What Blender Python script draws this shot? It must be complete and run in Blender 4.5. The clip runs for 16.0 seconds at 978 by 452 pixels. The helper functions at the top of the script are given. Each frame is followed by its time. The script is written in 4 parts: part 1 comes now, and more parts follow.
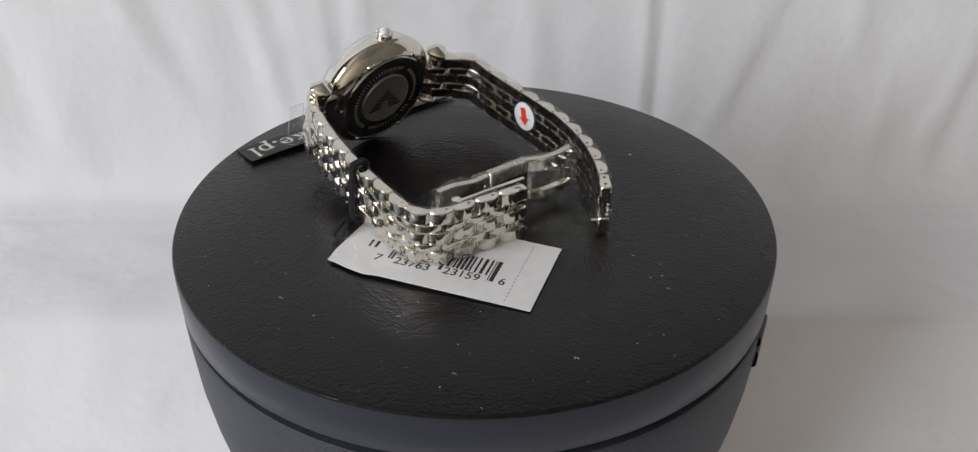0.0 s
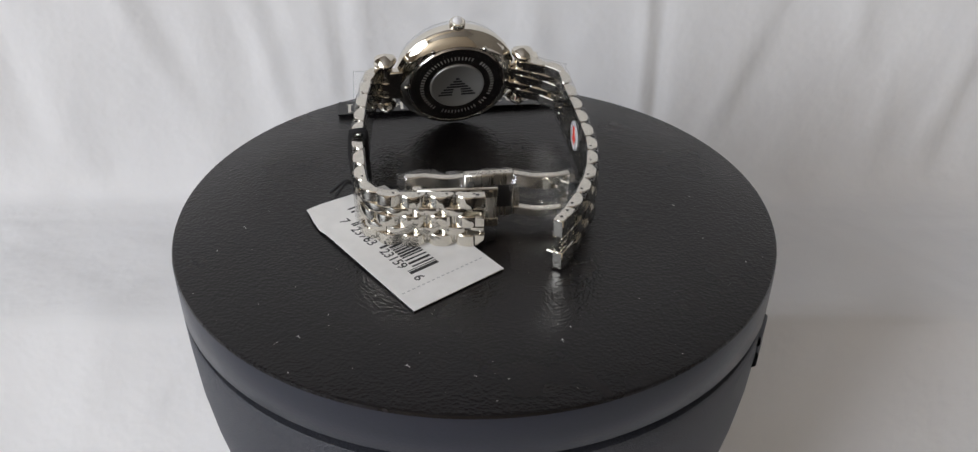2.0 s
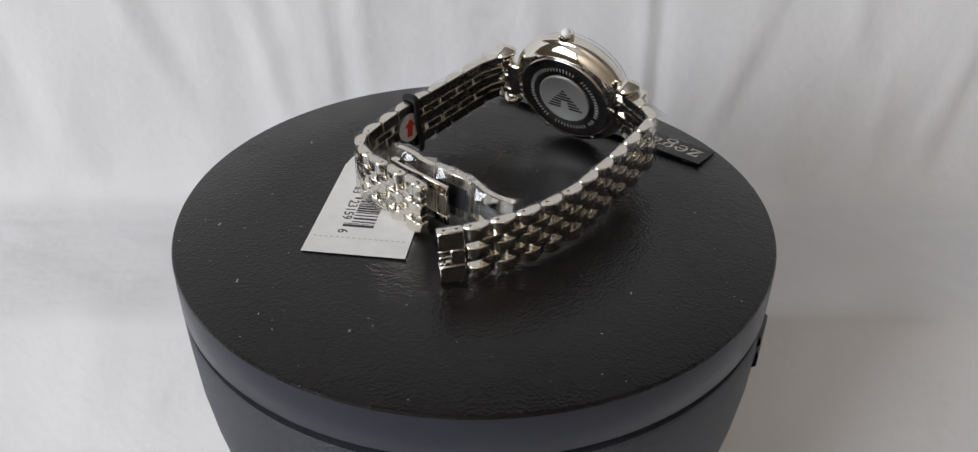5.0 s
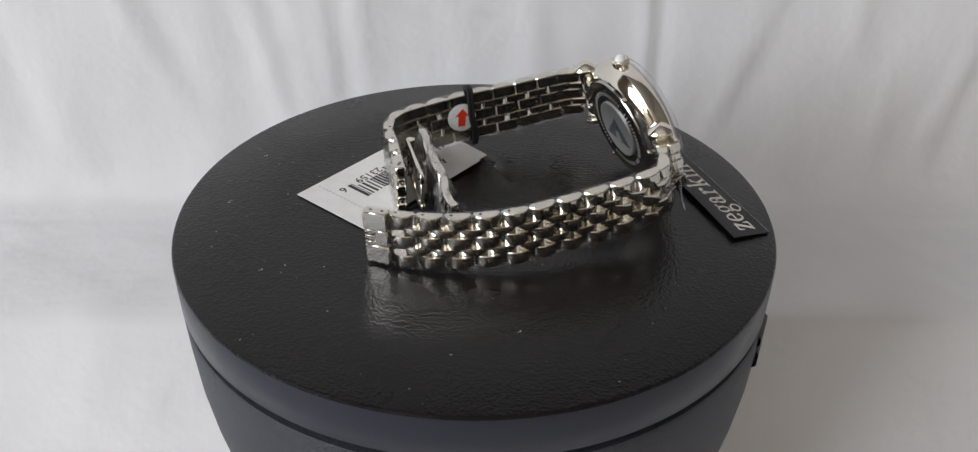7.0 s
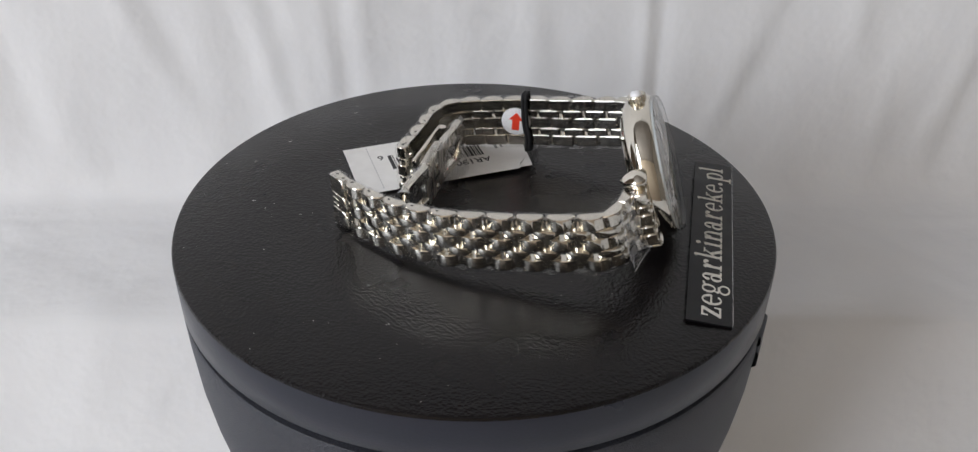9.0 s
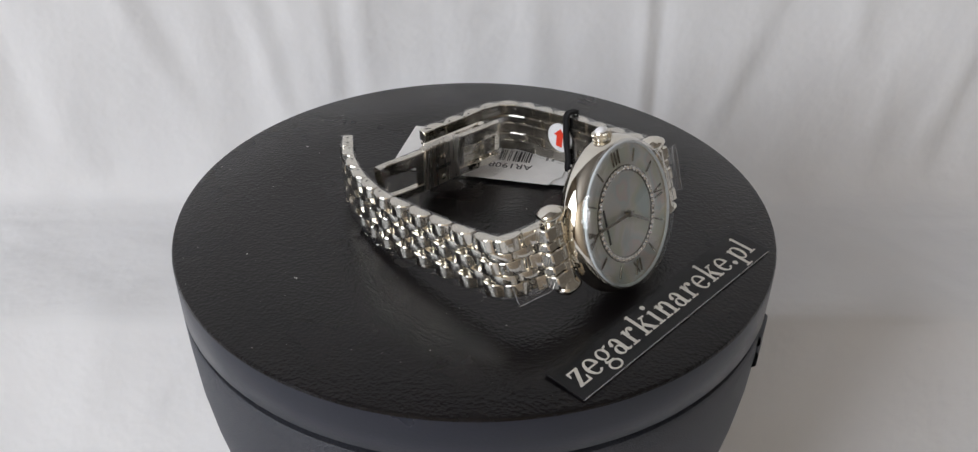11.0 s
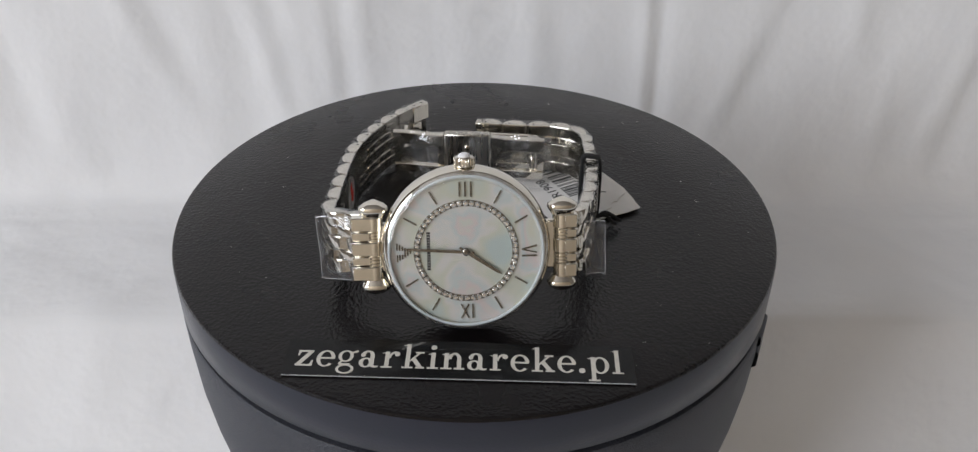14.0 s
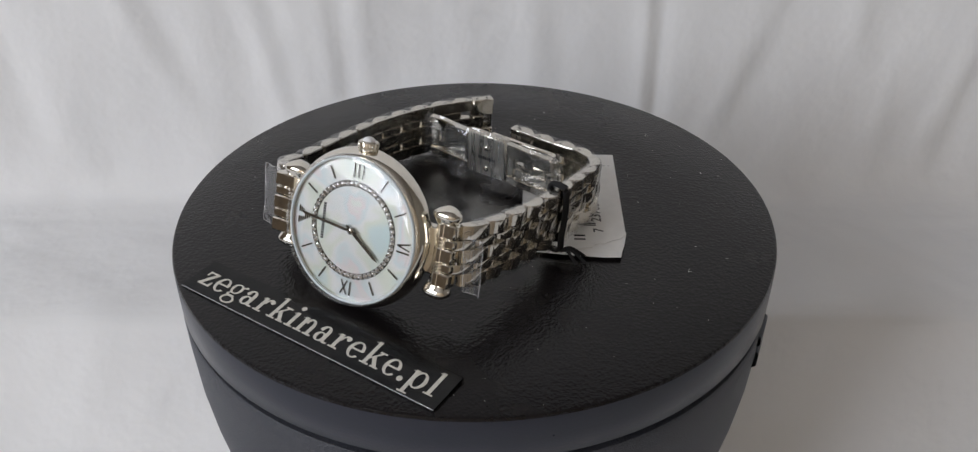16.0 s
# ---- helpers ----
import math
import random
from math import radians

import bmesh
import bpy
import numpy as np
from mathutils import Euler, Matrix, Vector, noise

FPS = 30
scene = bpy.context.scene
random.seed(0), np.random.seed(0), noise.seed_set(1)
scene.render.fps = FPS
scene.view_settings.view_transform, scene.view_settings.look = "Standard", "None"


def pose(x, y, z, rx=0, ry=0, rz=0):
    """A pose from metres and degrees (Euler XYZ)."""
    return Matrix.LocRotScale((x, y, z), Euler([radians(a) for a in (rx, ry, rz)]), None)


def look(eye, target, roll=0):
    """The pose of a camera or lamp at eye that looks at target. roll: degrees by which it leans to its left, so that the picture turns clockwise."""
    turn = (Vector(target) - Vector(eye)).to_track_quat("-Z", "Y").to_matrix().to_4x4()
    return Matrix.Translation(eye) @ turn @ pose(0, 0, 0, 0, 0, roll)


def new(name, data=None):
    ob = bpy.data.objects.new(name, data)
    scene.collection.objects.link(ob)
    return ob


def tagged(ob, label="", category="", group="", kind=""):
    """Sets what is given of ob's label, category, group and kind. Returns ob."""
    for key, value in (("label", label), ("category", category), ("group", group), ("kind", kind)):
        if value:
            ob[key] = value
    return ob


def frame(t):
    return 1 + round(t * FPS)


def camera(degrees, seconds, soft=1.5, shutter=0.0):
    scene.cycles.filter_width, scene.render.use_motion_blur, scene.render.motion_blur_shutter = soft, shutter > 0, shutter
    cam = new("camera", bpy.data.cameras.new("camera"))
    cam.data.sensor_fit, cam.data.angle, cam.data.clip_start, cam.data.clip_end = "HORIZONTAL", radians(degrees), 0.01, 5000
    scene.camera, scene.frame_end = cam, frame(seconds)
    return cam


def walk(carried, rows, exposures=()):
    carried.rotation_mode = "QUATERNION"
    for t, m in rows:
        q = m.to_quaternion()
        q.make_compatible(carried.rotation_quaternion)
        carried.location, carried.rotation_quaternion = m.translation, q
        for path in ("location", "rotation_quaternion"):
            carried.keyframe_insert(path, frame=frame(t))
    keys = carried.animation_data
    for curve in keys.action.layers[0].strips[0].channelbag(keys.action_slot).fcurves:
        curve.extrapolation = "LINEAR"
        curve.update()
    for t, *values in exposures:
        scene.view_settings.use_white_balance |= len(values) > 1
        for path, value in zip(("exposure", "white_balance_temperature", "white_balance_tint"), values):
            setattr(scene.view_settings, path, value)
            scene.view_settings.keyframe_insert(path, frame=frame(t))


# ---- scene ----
# ---------- camera ----------
cam = camera(57.73, 16.0, soft=1.3)
EYE = pose(0.0, -0.1882, 0.1180, 56.528, 0, -1.021) @ pose(0, 0, 0, 0, 0, 0.46)
walk(cam, [(0.0, EYE), (16.0, EYE)], [(0.0, 0.03), (13.0, 0.03), (14.5, -0.05), (16.0, -0.15)])

# ---------- world, window light, exposure ----------
scene.view_settings.exposure = 0.0
world = bpy.data.worlds.new("sky")
scene.world = world
world.use_nodes = True
sky = world.node_tree.nodes.new("ShaderNodeTexSky")
sky.sky_type, sky.sun_disc = "NISHITA", False
sky.sun_elevation, sky.sun_rotation = radians(40), radians(200)
world.node_tree.links.new(sky.outputs[0], world.node_tree.nodes["Background"].inputs[0])
world.node_tree.nodes["Background"].inputs[1].default_value = 0.1


def window_light(name, eye, target, w, h, power, colour):
    lamp = bpy.data.lights.new(name, "AREA")
    lamp.shape, lamp.size, lamp.size_y, lamp.energy, lamp.color = "RECTANGLE", w, h, power, colour
    ob = new(name, lamp)
    ob.matrix_world = look(eye, target)
    return ob


window_light("window_daylight", (-1.37, -1.02, 0.78), (0.0, -0.92, 0.7), 1.25, 1.1, 32.4, (0.912, 0.938, 1.0))


# ---------- materials ----------
def material(name, colour, rough=0.5, metal=0.0, coat=0.0, spec=0.5):
    m = bpy.data.materials.new(name)
    m.use_nodes = True
    b = m.node_tree.nodes["Principled BSDF"]
    b.inputs["Base Color"].default_value = (*colour, 1)
    b.inputs["Roughness"].default_value = rough
    b.inputs["Metallic"].default_value = metal
    b.inputs["Coat Weight"].default_value = coat
    b.inputs["Specular IOR Level"].default_value = spec
    return m


def node(m, kind, **inputs):
    n = m.node_tree.nodes.new(kind)
    for key, value in inputs.items():
        n.inputs[key.replace("_", " ")].default_value = value
    return n


def wire(m, a, b):
    m.node_tree.links.new(a, b)


def bsdf(m):
    return m.node_tree.nodes["Principled BSDF"]


def grain(m, scale, depth, distance, detail=4.0, kind="noise", stretch=None):
    """Fine relief by a noise in the object's own space."""
    at = node(m, "ShaderNodeTexCoord")
    src = at.outputs["Object"]
    if stretch:
        mp = node(m, "ShaderNodeMapping")
        mp.inputs["Scale"].default_value = stretch
        wire(m, src, mp.inputs["Vector"])
        src = mp.outputs[0]
    if kind == "noise":
        t = node(m, "ShaderNodeTexNoise", Scale=scale, Detail=detail)
        out = t.outputs["Fac"]
    else:
        t = node(m, "ShaderNodeTexVoronoi", Scale=scale)
        out = t.outputs["Distance"]
    wire(m, src, t.inputs["Vector"])
    bump = node(m, "ShaderNodeBump", Strength=depth, Distance=distance)
    wire(m, out, bump.inputs["Height"])
    last = bsdf(m).inputs["Normal"]
    if last.is_linked:
        wire(m, last.links[0].from_socket, bump.inputs["Normal"])
    wire(m, bump.outputs[0], last)
    return m


def vary(m, scale, socket, low, high, detail=4.0, spread=(0.3, 0.7), stretch=None):
    """Lets a socket run from low to high by a noise."""
    at = node(m, "ShaderNodeTexCoord")
    t = node(m, "ShaderNodeTexNoise", Scale=scale, Detail=detail)
    src = at.outputs["Object"]
    if stretch:
        mp = node(m, "ShaderNodeMapping")
        mp.inputs["Scale"].default_value = stretch
        wire(m, src, mp.inputs["Vector"])
        src = mp.outputs[0]
    wire(m, src, t.inputs["Vector"])
    ramp = node(m, "ShaderNodeValToRGB")
    ramp.color_ramp.elements[0].position, ramp.color_ramp.elements[1].position = spread
    for e, v in zip(ramp.color_ramp.elements, (low, high)):
        e.color = (*v, 1) if isinstance(v, tuple) else (v, v, v, 1)
    wire(m, t.outputs["Fac"], ramp.inputs[0])
    wire(m, ramp.outputs[0], bsdf(m).inputs[socket])
    return m


def clear(name, gloss, haze, haze_colour=(0.9, 0.92, 0.95), rough=0.02, bump=0.0):
    """Thin clear sheet: it lets light through, mirrors more at a slant, and has a little haze."""
    m = bpy.data.materials.new(name)
    m.use_nodes = True
    m.node_tree.nodes.remove(bsdf(m))
    out = m.node_tree.nodes["Material Output"]
    tr, gl, df = node(m, "ShaderNodeBsdfTransparent"), node(m, "ShaderNodeBsdfGlossy"), node(m, "ShaderNodeBsdfDiffuse")
    tr.inputs[0].default_value = (0.985, 0.985, 0.985, 1)
    gl.inputs["Roughness"].default_value = rough
    df.inputs[0].default_value = (*haze_colour, 1)
    lw = node(m, "ShaderNodeLayerWeight", Blend=0.5)
    p, q = node(m, "ShaderNodeMath"), node(m, "ShaderNodeMath")
    p.operation, q.operation = "POWER", "MULTIPLY_ADD"
    p.inputs[1].default_value = 4.0
    q.inputs[1].default_value, q.inputs[2].default_value = 0.85, gloss
    q.use_clamp = True
    wire(m, lw.outputs["Facing"], p.inputs[0]), wire(m, p.outputs[0], q.inputs[0])
    a, b = node(m, "ShaderNodeMixShader", Fac=haze), node(m, "ShaderNodeMixShader")
    wire(m, tr.outputs[0], a.inputs[1]), wire(m, df.outputs[0], a.inputs[2])
    wire(m, q.outputs[0], b.inputs[0]), wire(m, a.outputs[0], b.inputs[1]), wire(m, gl.outputs[0], b.inputs[2])
    wire(m, b.outputs[0], out.inputs[0])
    if bump:
        at = node(m, "ShaderNodeTexCoord")
        t = node(m, "ShaderNodeTexNoise", Scale=260, Detail=3)
        bp = node(m, "ShaderNodeBump", Strength=bump, Distance=0.001)
        wire(m, at.outputs["Object"], t.inputs["Vector"])
        wire(m, t.outputs["Fac"], bp.inputs["Height"])
        for n in (gl, df, lw):
            wire(m, bp.outputs[0], n.inputs["Normal"])
    return m


# polished steel; the dark room it mirrors is put into its base colour
MARK = material("marker_steel_dark_reflection", (0.27, 0.255, 0.225), 0.16, 1.0)
STEEL = vary(material("polished_steel", (0.79, 0.755, 0.675), 0.07, 1.0), 900, "Roughness", 0.05, 0.13)
grain(STEEL, 500, 0.05, 0.0004, 2)
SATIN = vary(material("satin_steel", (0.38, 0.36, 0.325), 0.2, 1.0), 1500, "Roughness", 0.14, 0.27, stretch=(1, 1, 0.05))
BRUSHED = vary(material("brushed_clasp_steel", (0.64, 0.61, 0.55), 0.27, 1.0), 1500, "Roughness", 0.22, 0.34, stretch=(1, 1, 0.05))
BACK = vary(material("case_back_steel", (0.5, 0.48, 0.46), 0.16, 1.0), 700, "Roughness", 0.12, 0.2)
GREY_DISC = material("grey_medallion", (0.36, 0.36, 0.345), 0.4, 0.6)
ENGRAVED = material("engraved_dark", (0.03, 0.03, 0.032), 0.45, 0.4)
# near-black for flat discs that paint the shade inside small holes
HOLE_SHADE = material("pin_hole_shade", (0.015, 0.013, 0.012), 0.6)
TOP = vary(material("black_leatherette", (0.008, 0.0066, 0.007), 0.25, spec=0.35), 45, "Roughness", 0.2, 0.3)
vary(TOP, 30, "Base Color", (0.0044, 0.0035, 0.0039), (0.007, 0.0057, 0.0062))
grain(TOP, 1350, 0.27, 0.0003, kind="cells")
grain(TOP, 2600, 0.14, 0.0004, 3.0)
grain(TOP, 300, 0.03, 0.0012, 2.0)
RIM = vary(material("black_plastic_rim", (0.0155, 0.0178, 0.029), 0.32), 60, "Roughness", 0.27, 0.38)
grain(RIM, 1800, 0.08, 0.0004)
BODY = vary(material("speckled_black_plastic", (0.02, 0.021, 0.026), 0.5), 2600, "Base Color", (0.022, 0.0235, 0.031), (0.052, 0.055, 0.067), 2)
grain(BODY, 2600, 0.5, 0.0006, 2)
CLOTH = vary(material("white_cotton_cloth", (0.8, 0.8, 0.8), 0.85, spec=0.2), 14, "Base Color", (0.78, 0.78, 0.785), (0.83, 0.83, 0.83))
grain(CLOTH, 60, 0.25, 0.004, 3)
grain(CLOTH, 2500, 0.15, 0.0004, 2)
PAPER = vary(material("white_card", (0.82, 0.81, 0.79), 0.6, spec=0.3), 300, "Base Color", (0.78, 0.77, 0.75), (0.84, 0.83, 0.81))
INK = material("black_ink", (0.02, 0.02, 0.022), 0.6)
GREY_INK = material("grey_print", (0.5, 0.5, 0.5), 0.6)
RED = material("red_print", (0.75, 0.045, 0.015), 0.5)
GLASS_EDGE = material("bright_glass_edge", (0.62, 0.68, 0.7), 0.25)
STICKER = material("white_sticker", (0.83, 0.83, 0.84), 0.35)
PLATE = vary(material("glossy_black_label", (0.007, 0.007, 0.0075), 0.16, spec=0.28), 90, "Roughness", 0.1, 0.24)
grain(PLATE, 70, 0.25, 0.002, 2)
LETTER = vary(material("ivory_print", (0.72, 0.70, 0.64), 0.4), 900, "Base Color", (0.58, 0.555, 0.49), (0.68, 0.655, 0.59))
STRING = grain(material("black_elastic", (0.008, 0.008, 0.009), 0.8), 3000, 0.5, 0.0003)
STONE = material("clear_crystal_stone", (0.95, 0.95, 0.95), 0.14, 1.0)
GLASS = clear("watch_crystal", 0.04, 0.0)
FILM = clear("clear_plastic_film", 0.045, 0.002, bump=0.8, rough=0.02)
LOOSE_FILM = clear("loose_plastic_film", 0.12, 0.035, bump=0.8, rough=0.05)
FLAP_FILM = clear("film_flap_sheet", 0.07, 0.02, bump=0.35, rough=0.05)
# milky haze stands in for the glint on film edges
FILM_GLINT = clear("film_edge_glint", 0.15, 0.3, rough=0.1)
WALL = vary(material("warm_wall_paint", (0.3, 0.25, 0.19), 0.8), 6, "Base Color", (0.27, 0.225, 0.17), (0.33, 0.275, 0.21))
TAN = vary(material("tan_wall_paint", (0.76, 0.65, 0.51), 0.85), 6, "Base Color", (0.73, 0.62, 0.48), (0.79, 0.68, 0.54))
CEILING = vary(material("warm_ceiling_paint", (0.4, 0.38, 0.36), 0.85), 6, "Base Color", (0.38, 0.36, 0.34), (0.42, 0.4, 0.38))
DULL = vary(material("dull_wall_paint", (0.26, 0.235, 0.2), 0.85), 6, "Base Color", (0.24, 0.215, 0.18), (0.28, 0.255, 0.22))
WOOD = vary(material("room_floor_wood", (0.22, 0.13, 0.07), 0.5), 8, "Base Color", (0.17, 0.1, 0.05), (0.27, 0.16, 0.09), stretch=(1, 8, 1))
DUST = material("pale_lint", (0.7, 0.69, 0.66), 0.9)


def pearl():
    m = material("mother_of_pearl", (0.576, 0.576, 0.562), 0.3, 0.0, 0.3)
    at = node(m, "ShaderNodeTexCoord")
    warp = node(m, "ShaderNodeTexNoise", Scale=110, Detail=3)
    wire(m, at.outputs["Object"], warp.inputs["Vector"])
    t = node(m, "ShaderNodeTexNoise", Scale=95, Detail=3.0)
    t.inputs["Distortion"].default_value = 0.35
    wire(m, at.outputs["Object"], t.inputs["Vector"])
    ramp = node(m, "ShaderNodeValToRGB")
    r = ramp.color_ramp
    r.elements[0].position, r.elements[0].color = 0.28, (0.5, 0.6, 0.6, 1)
    r.elements[1].position, r.elements[1].color = 0.74, (0.62, 0.60, 0.46, 1)
    for p, c in ((0.40, (0.60, 0.63, 0.55)), (0.48, (0.67, 0.67, 0.66)), (0.54, (0.56, 0.63, 0.64)), (0.59, (0.66, 0.6, 0.6)), (0.64, (0.62, 0.65, 0.61))):
        r.elements.new(p).color = (*c, 1)
    wire(m, t.outputs["Fac"], ramp.inputs[0])
    wire(m, ramp.outputs[0], bsdf(m).inputs["Base Color"])
    bsdf(m).inputs["Metallic"].default_value = 0.35
    mr = node(m, "ShaderNodeMapRange", To_Min=0.22, To_Max=0.42)
    wire(m, warp.outputs["Fac"], mr.inputs["Value"])
    wire(m, mr.outputs[0], bsdf(m).inputs["Roughness"])
    return m


PEARL = pearl()

# ---------- mesh helpers (millimetres in, metres out) ----------
MM = 0.001


class Geo:
    """Vertices and faces that become one mesh."""

    def __init__(self, origin=(0, 0, 0), axes=((1, 0, 0), (0, 1, 0), (0, 0, 1))):
        self.v, self.f = [], []
        self.o, self.a = np.array(origin, float), np.array(axes, float)

    def add(self, verts, faces):
        n = len(self.v)
        verts = np.asarray(verts, float) @ self.a + self.o
        self.v += [tuple(p) for p in verts]
        self.f += [tuple(i + n for i in f) for f in faces]
        return self

    def box(self, lo, hi, c=0.15):
        """A box with chamfered edges."""
        lo, hi = np.array(lo, float), np.array(hi, float)
        c = min(c, *(0.49 * (hi - lo)))
        bm = bmesh.new()
        bmesh.ops.create_cube(bm, size=1.0)
        for p in bm.verts:
            p.co = Vector((lo + hi) / 2 + np.array(p.co) * (hi - lo))
        if c > 0:
            bmesh.ops.bevel(bm, geom=bm.edges[:], offset=c, segments=1, affect="EDGES")
        bm.verts.index_update()
        self.add([tuple(p.co) for p in bm.verts], [[p.index for p in f.verts] for f in bm.faces])
        bm.free()
        return self

    def prism(self, outline, z0, z1, c=0.0):
        """An outline in x, y between two heights, its end faces drawn in by c."""
        o = np.array(outline, float)
        k, mid = len(o), np.array(outline, float).mean(0)
        small = mid + (o - mid) * (1 - c / np.abs(o - mid).max()) if c else o
        rings = [(small, z0), (o, z0 + c), (o, z1 - c), (small, z1)] if c else [(o, z0), (o, z1)]
        v = [(x, y, z) for r, z in rings for x, y in r]
        f = [[(j + 1) * k + i, j * k + i, j * k + (i + 1) % k, (j + 1) * k + (i + 1) % k] for j in range(len(rings) - 1) for i in range(k)]
        f += [list(range(k))[::-1], list(range((len(rings) - 1) * k, len(rings) * k))]
        return self.add(v, f)

    def turn(self, profile, seg=96, close=True):
        """A profile of (radius, height) turned round z."""
        v, f = [], []
        for r, h in profile:
            v += [(r * math.cos(2 * math.pi * i / seg), r * math.sin(2 * math.pi * i / seg), h) for i in range(seg)]
        for j in range(len(profile) - 1):
            f += [[j * seg + i, j * seg + (i + 1) % seg, (j + 1) * seg + (i + 1) % seg, (j + 1) * seg + i] for i in range(seg)]
        if close:
            f += [list(range(seg))[::-1], list(range((len(profile) - 1) * seg, len(profile) * seg))]
        return self.add(v, f)

    def tube(self, path, r, seg=8, closed=False):
        path = np.array(path, float)
        k, v, f = len(path), [], []
        for i in range(k):
            t = path[(i + 1) % k if closed else min(i + 1, k - 1)] - path[i - 1 if closed else max(i - 1, 0)]
            t /= np.linalg.norm(t) + 1e-9
            a = np.cross(t, (0, 0, 1) if abs(t[2]) < 0.9 else (1, 0, 0))
            a /= np.linalg.norm(a)
            b = np.cross(t, a)
            v += [path[i] + r * (a * math.cos(q) + b * math.sin(q)) for q in np.linspace(0, 2 * math.pi, seg, endpoint=False)]
        for i in range(k if closed else k - 1):
            j = (i + 1) % k
            f += [[i * seg + s, i * seg + (s + 1) % seg, j * seg + (s + 1) % seg, j * seg + s] for s in range(seg)]
        if not closed:
            f += [list(range(seg))[::-1], list(range((k - 1) * seg, k * seg))]
        return self.add(v, f)

    def sheet(self, rows):
        """A grid of points, row by row."""
        rows = np.array(rows, float)
        n, k = rows.shape[:2]
        f = [[j * k + i, j * k + i + 1, (j + 1) * k + i + 1, (j + 1) * k + i] for j in range(n - 1) for i in range(k - 1)]
        return self.add(rows.reshape(-1, 3), f)

    def mesh(self, name, mat, smooth=40):
        me = bpy.data.meshes.new(name)
        me.from_pydata([tuple(c * MM for c in p) for p in self.v], [], self.f)
        bm = bmesh.new()
        bm.from_mesh(me)
        bmesh.ops.recalc_face_normals(bm, faces=bm.faces[:])
        for e in bm.edges:
            e.smooth = len(e.link_faces) == 2 and e.calc_face_angle(3) < radians(smooth)
        for f in bm.faces:
            f.smooth = True
        bm.to_mesh(me)
        bm.free()
        me.materials.append(mat)
        return me


def part(name, geo, mat, parent, label="", smooth=40):
    """One mesh object under a thing or a part, its points in the turntable's own space."""
    ob = new(name, geo.mesh(name, mat, smooth) if isinstance(geo, Geo) else geo)
    ob.parent = parent
    if parent.type == "EMPTY":
        ob.matrix_parent_inverse = Matrix.Translation(-Vector(parent["base"]))
    if label:
        ob["label"] = label
    return ob


def thing(name, base, label, category, group=""):
    ob = new(name)
    ob.empty_display_size = 0.005
    ob["base"] = [c * MM for c in base]
    ob.matrix_basis = Matrix.Translation([c * MM for c in base])
    return tagged(ob, label, category, group)


def clearly(ob):
    ob.visible_shadow = False
    return ob


def lettering(words, size, depth=0.05, bold=0.0, across="CENTER", up="CENTER"):
    """Words as a mesh in millimetres, on the origin."""
    cu = bpy.data.curves.new("words", "FONT")
    cu.body, cu.size, cu.extrude, cu.resolution_u = words, size, depth, 3
    cu.align_x, cu.align_y, cu.offset = across, up, bold * size
    tmp = new("words", cu)
    bpy.context.view_layer.update()
    me = bpy.data.meshes.new_from_object(tmp.evaluated_get(bpy.context.evaluated_depsgraph_get()))
    bpy.data.objects.remove(tmp)
    pts, faces = [tuple(p.co) for p in me.vertices], [tuple(p.vertices) for p in me.polygons]
    bpy.data.meshes.remove(me)
    return pts, faces


def unit(v):
    v = np.array(v, float)
    return v / np.linalg.norm(v)


def smoothstep(x):
    x = min(max(x, 0.0), 1.0)
    return x * x * (3 - 2 * x)


class Curve:
    """A smooth line through points, by its length."""

    def __init__(self, points):
        p = np.array(points, float)
        q = np.vstack([2 * p[0] - p[1], p, 2 * p[-1] - p[-2]])
        out = []
        for i in range(len(p) - 1):
            a, b, c, d = q[i:i + 4]
            for s in np.linspace(0, 1, 24, endpoint=False):
                out.append(0.5 * (2 * b + (c - a) * s + (2 * a - 5 * b + 4 * c - d) * s * s + (3 * b - a - 3 * c + d) * s ** 3))
        self.p = np.array(out + [p[-1]])
        self.s = np.concatenate([[0], np.cumsum(np.linalg.norm(np.diff(self.p, axis=0), axis=1))])
        self.length = self.s[-1]

    def at(self, s):
        return np.array([np.interp(s, self.s, self.p[:, k]) for k in range(3)])

    def along(self, s, d=1.5):
        return unit(self.at(min(s + d, self.length)) - self.at(max(s - d, 0)))


# ---------- the setting ----------
# the white cloth: hung behind, laid over a low step, and spread under the turntable
FOLDS = [  # crease lines on the hung part: x, z, x, z, width, depth
    (-152, 30, -122, -34, 7, 5), (-140, 40, -112, -40, 6, -3), (-97, 40, -79, -40, 6, 5), (-88, 45, -73, -45, 4.5, -4), (-66, 40, -58, -30, 4, 4),
    (-55, 40, -52, -30, 3.5, -3), (-47, 40, -44, -30, 4, 3), (66, 60, 69, -50, 2.4, 6), (71.5, 60, 73.5, -60, 3.4, -6), (118, 0, 96, -52, 5, 3), (126, 20, 108, -44, 5, -2.5),
    (146, 40, 152, -10, 5, 3.5), (203, 0, 190, -76, 6, 5), (212, 10, 199, -60, 6, -4), (-190, 10, -184, -50, 7, -4), (-206, 0, -200, -60, 6, 4), (20, 60, 24, -20, 6, 3),
    (-20, 60, -14, -20, 7, -3), (170, -20, 166, -80, 5, 2.5), (232, 20, 224, -80, 9, 6), (-236, 40, -226, -60, 9, 6)]
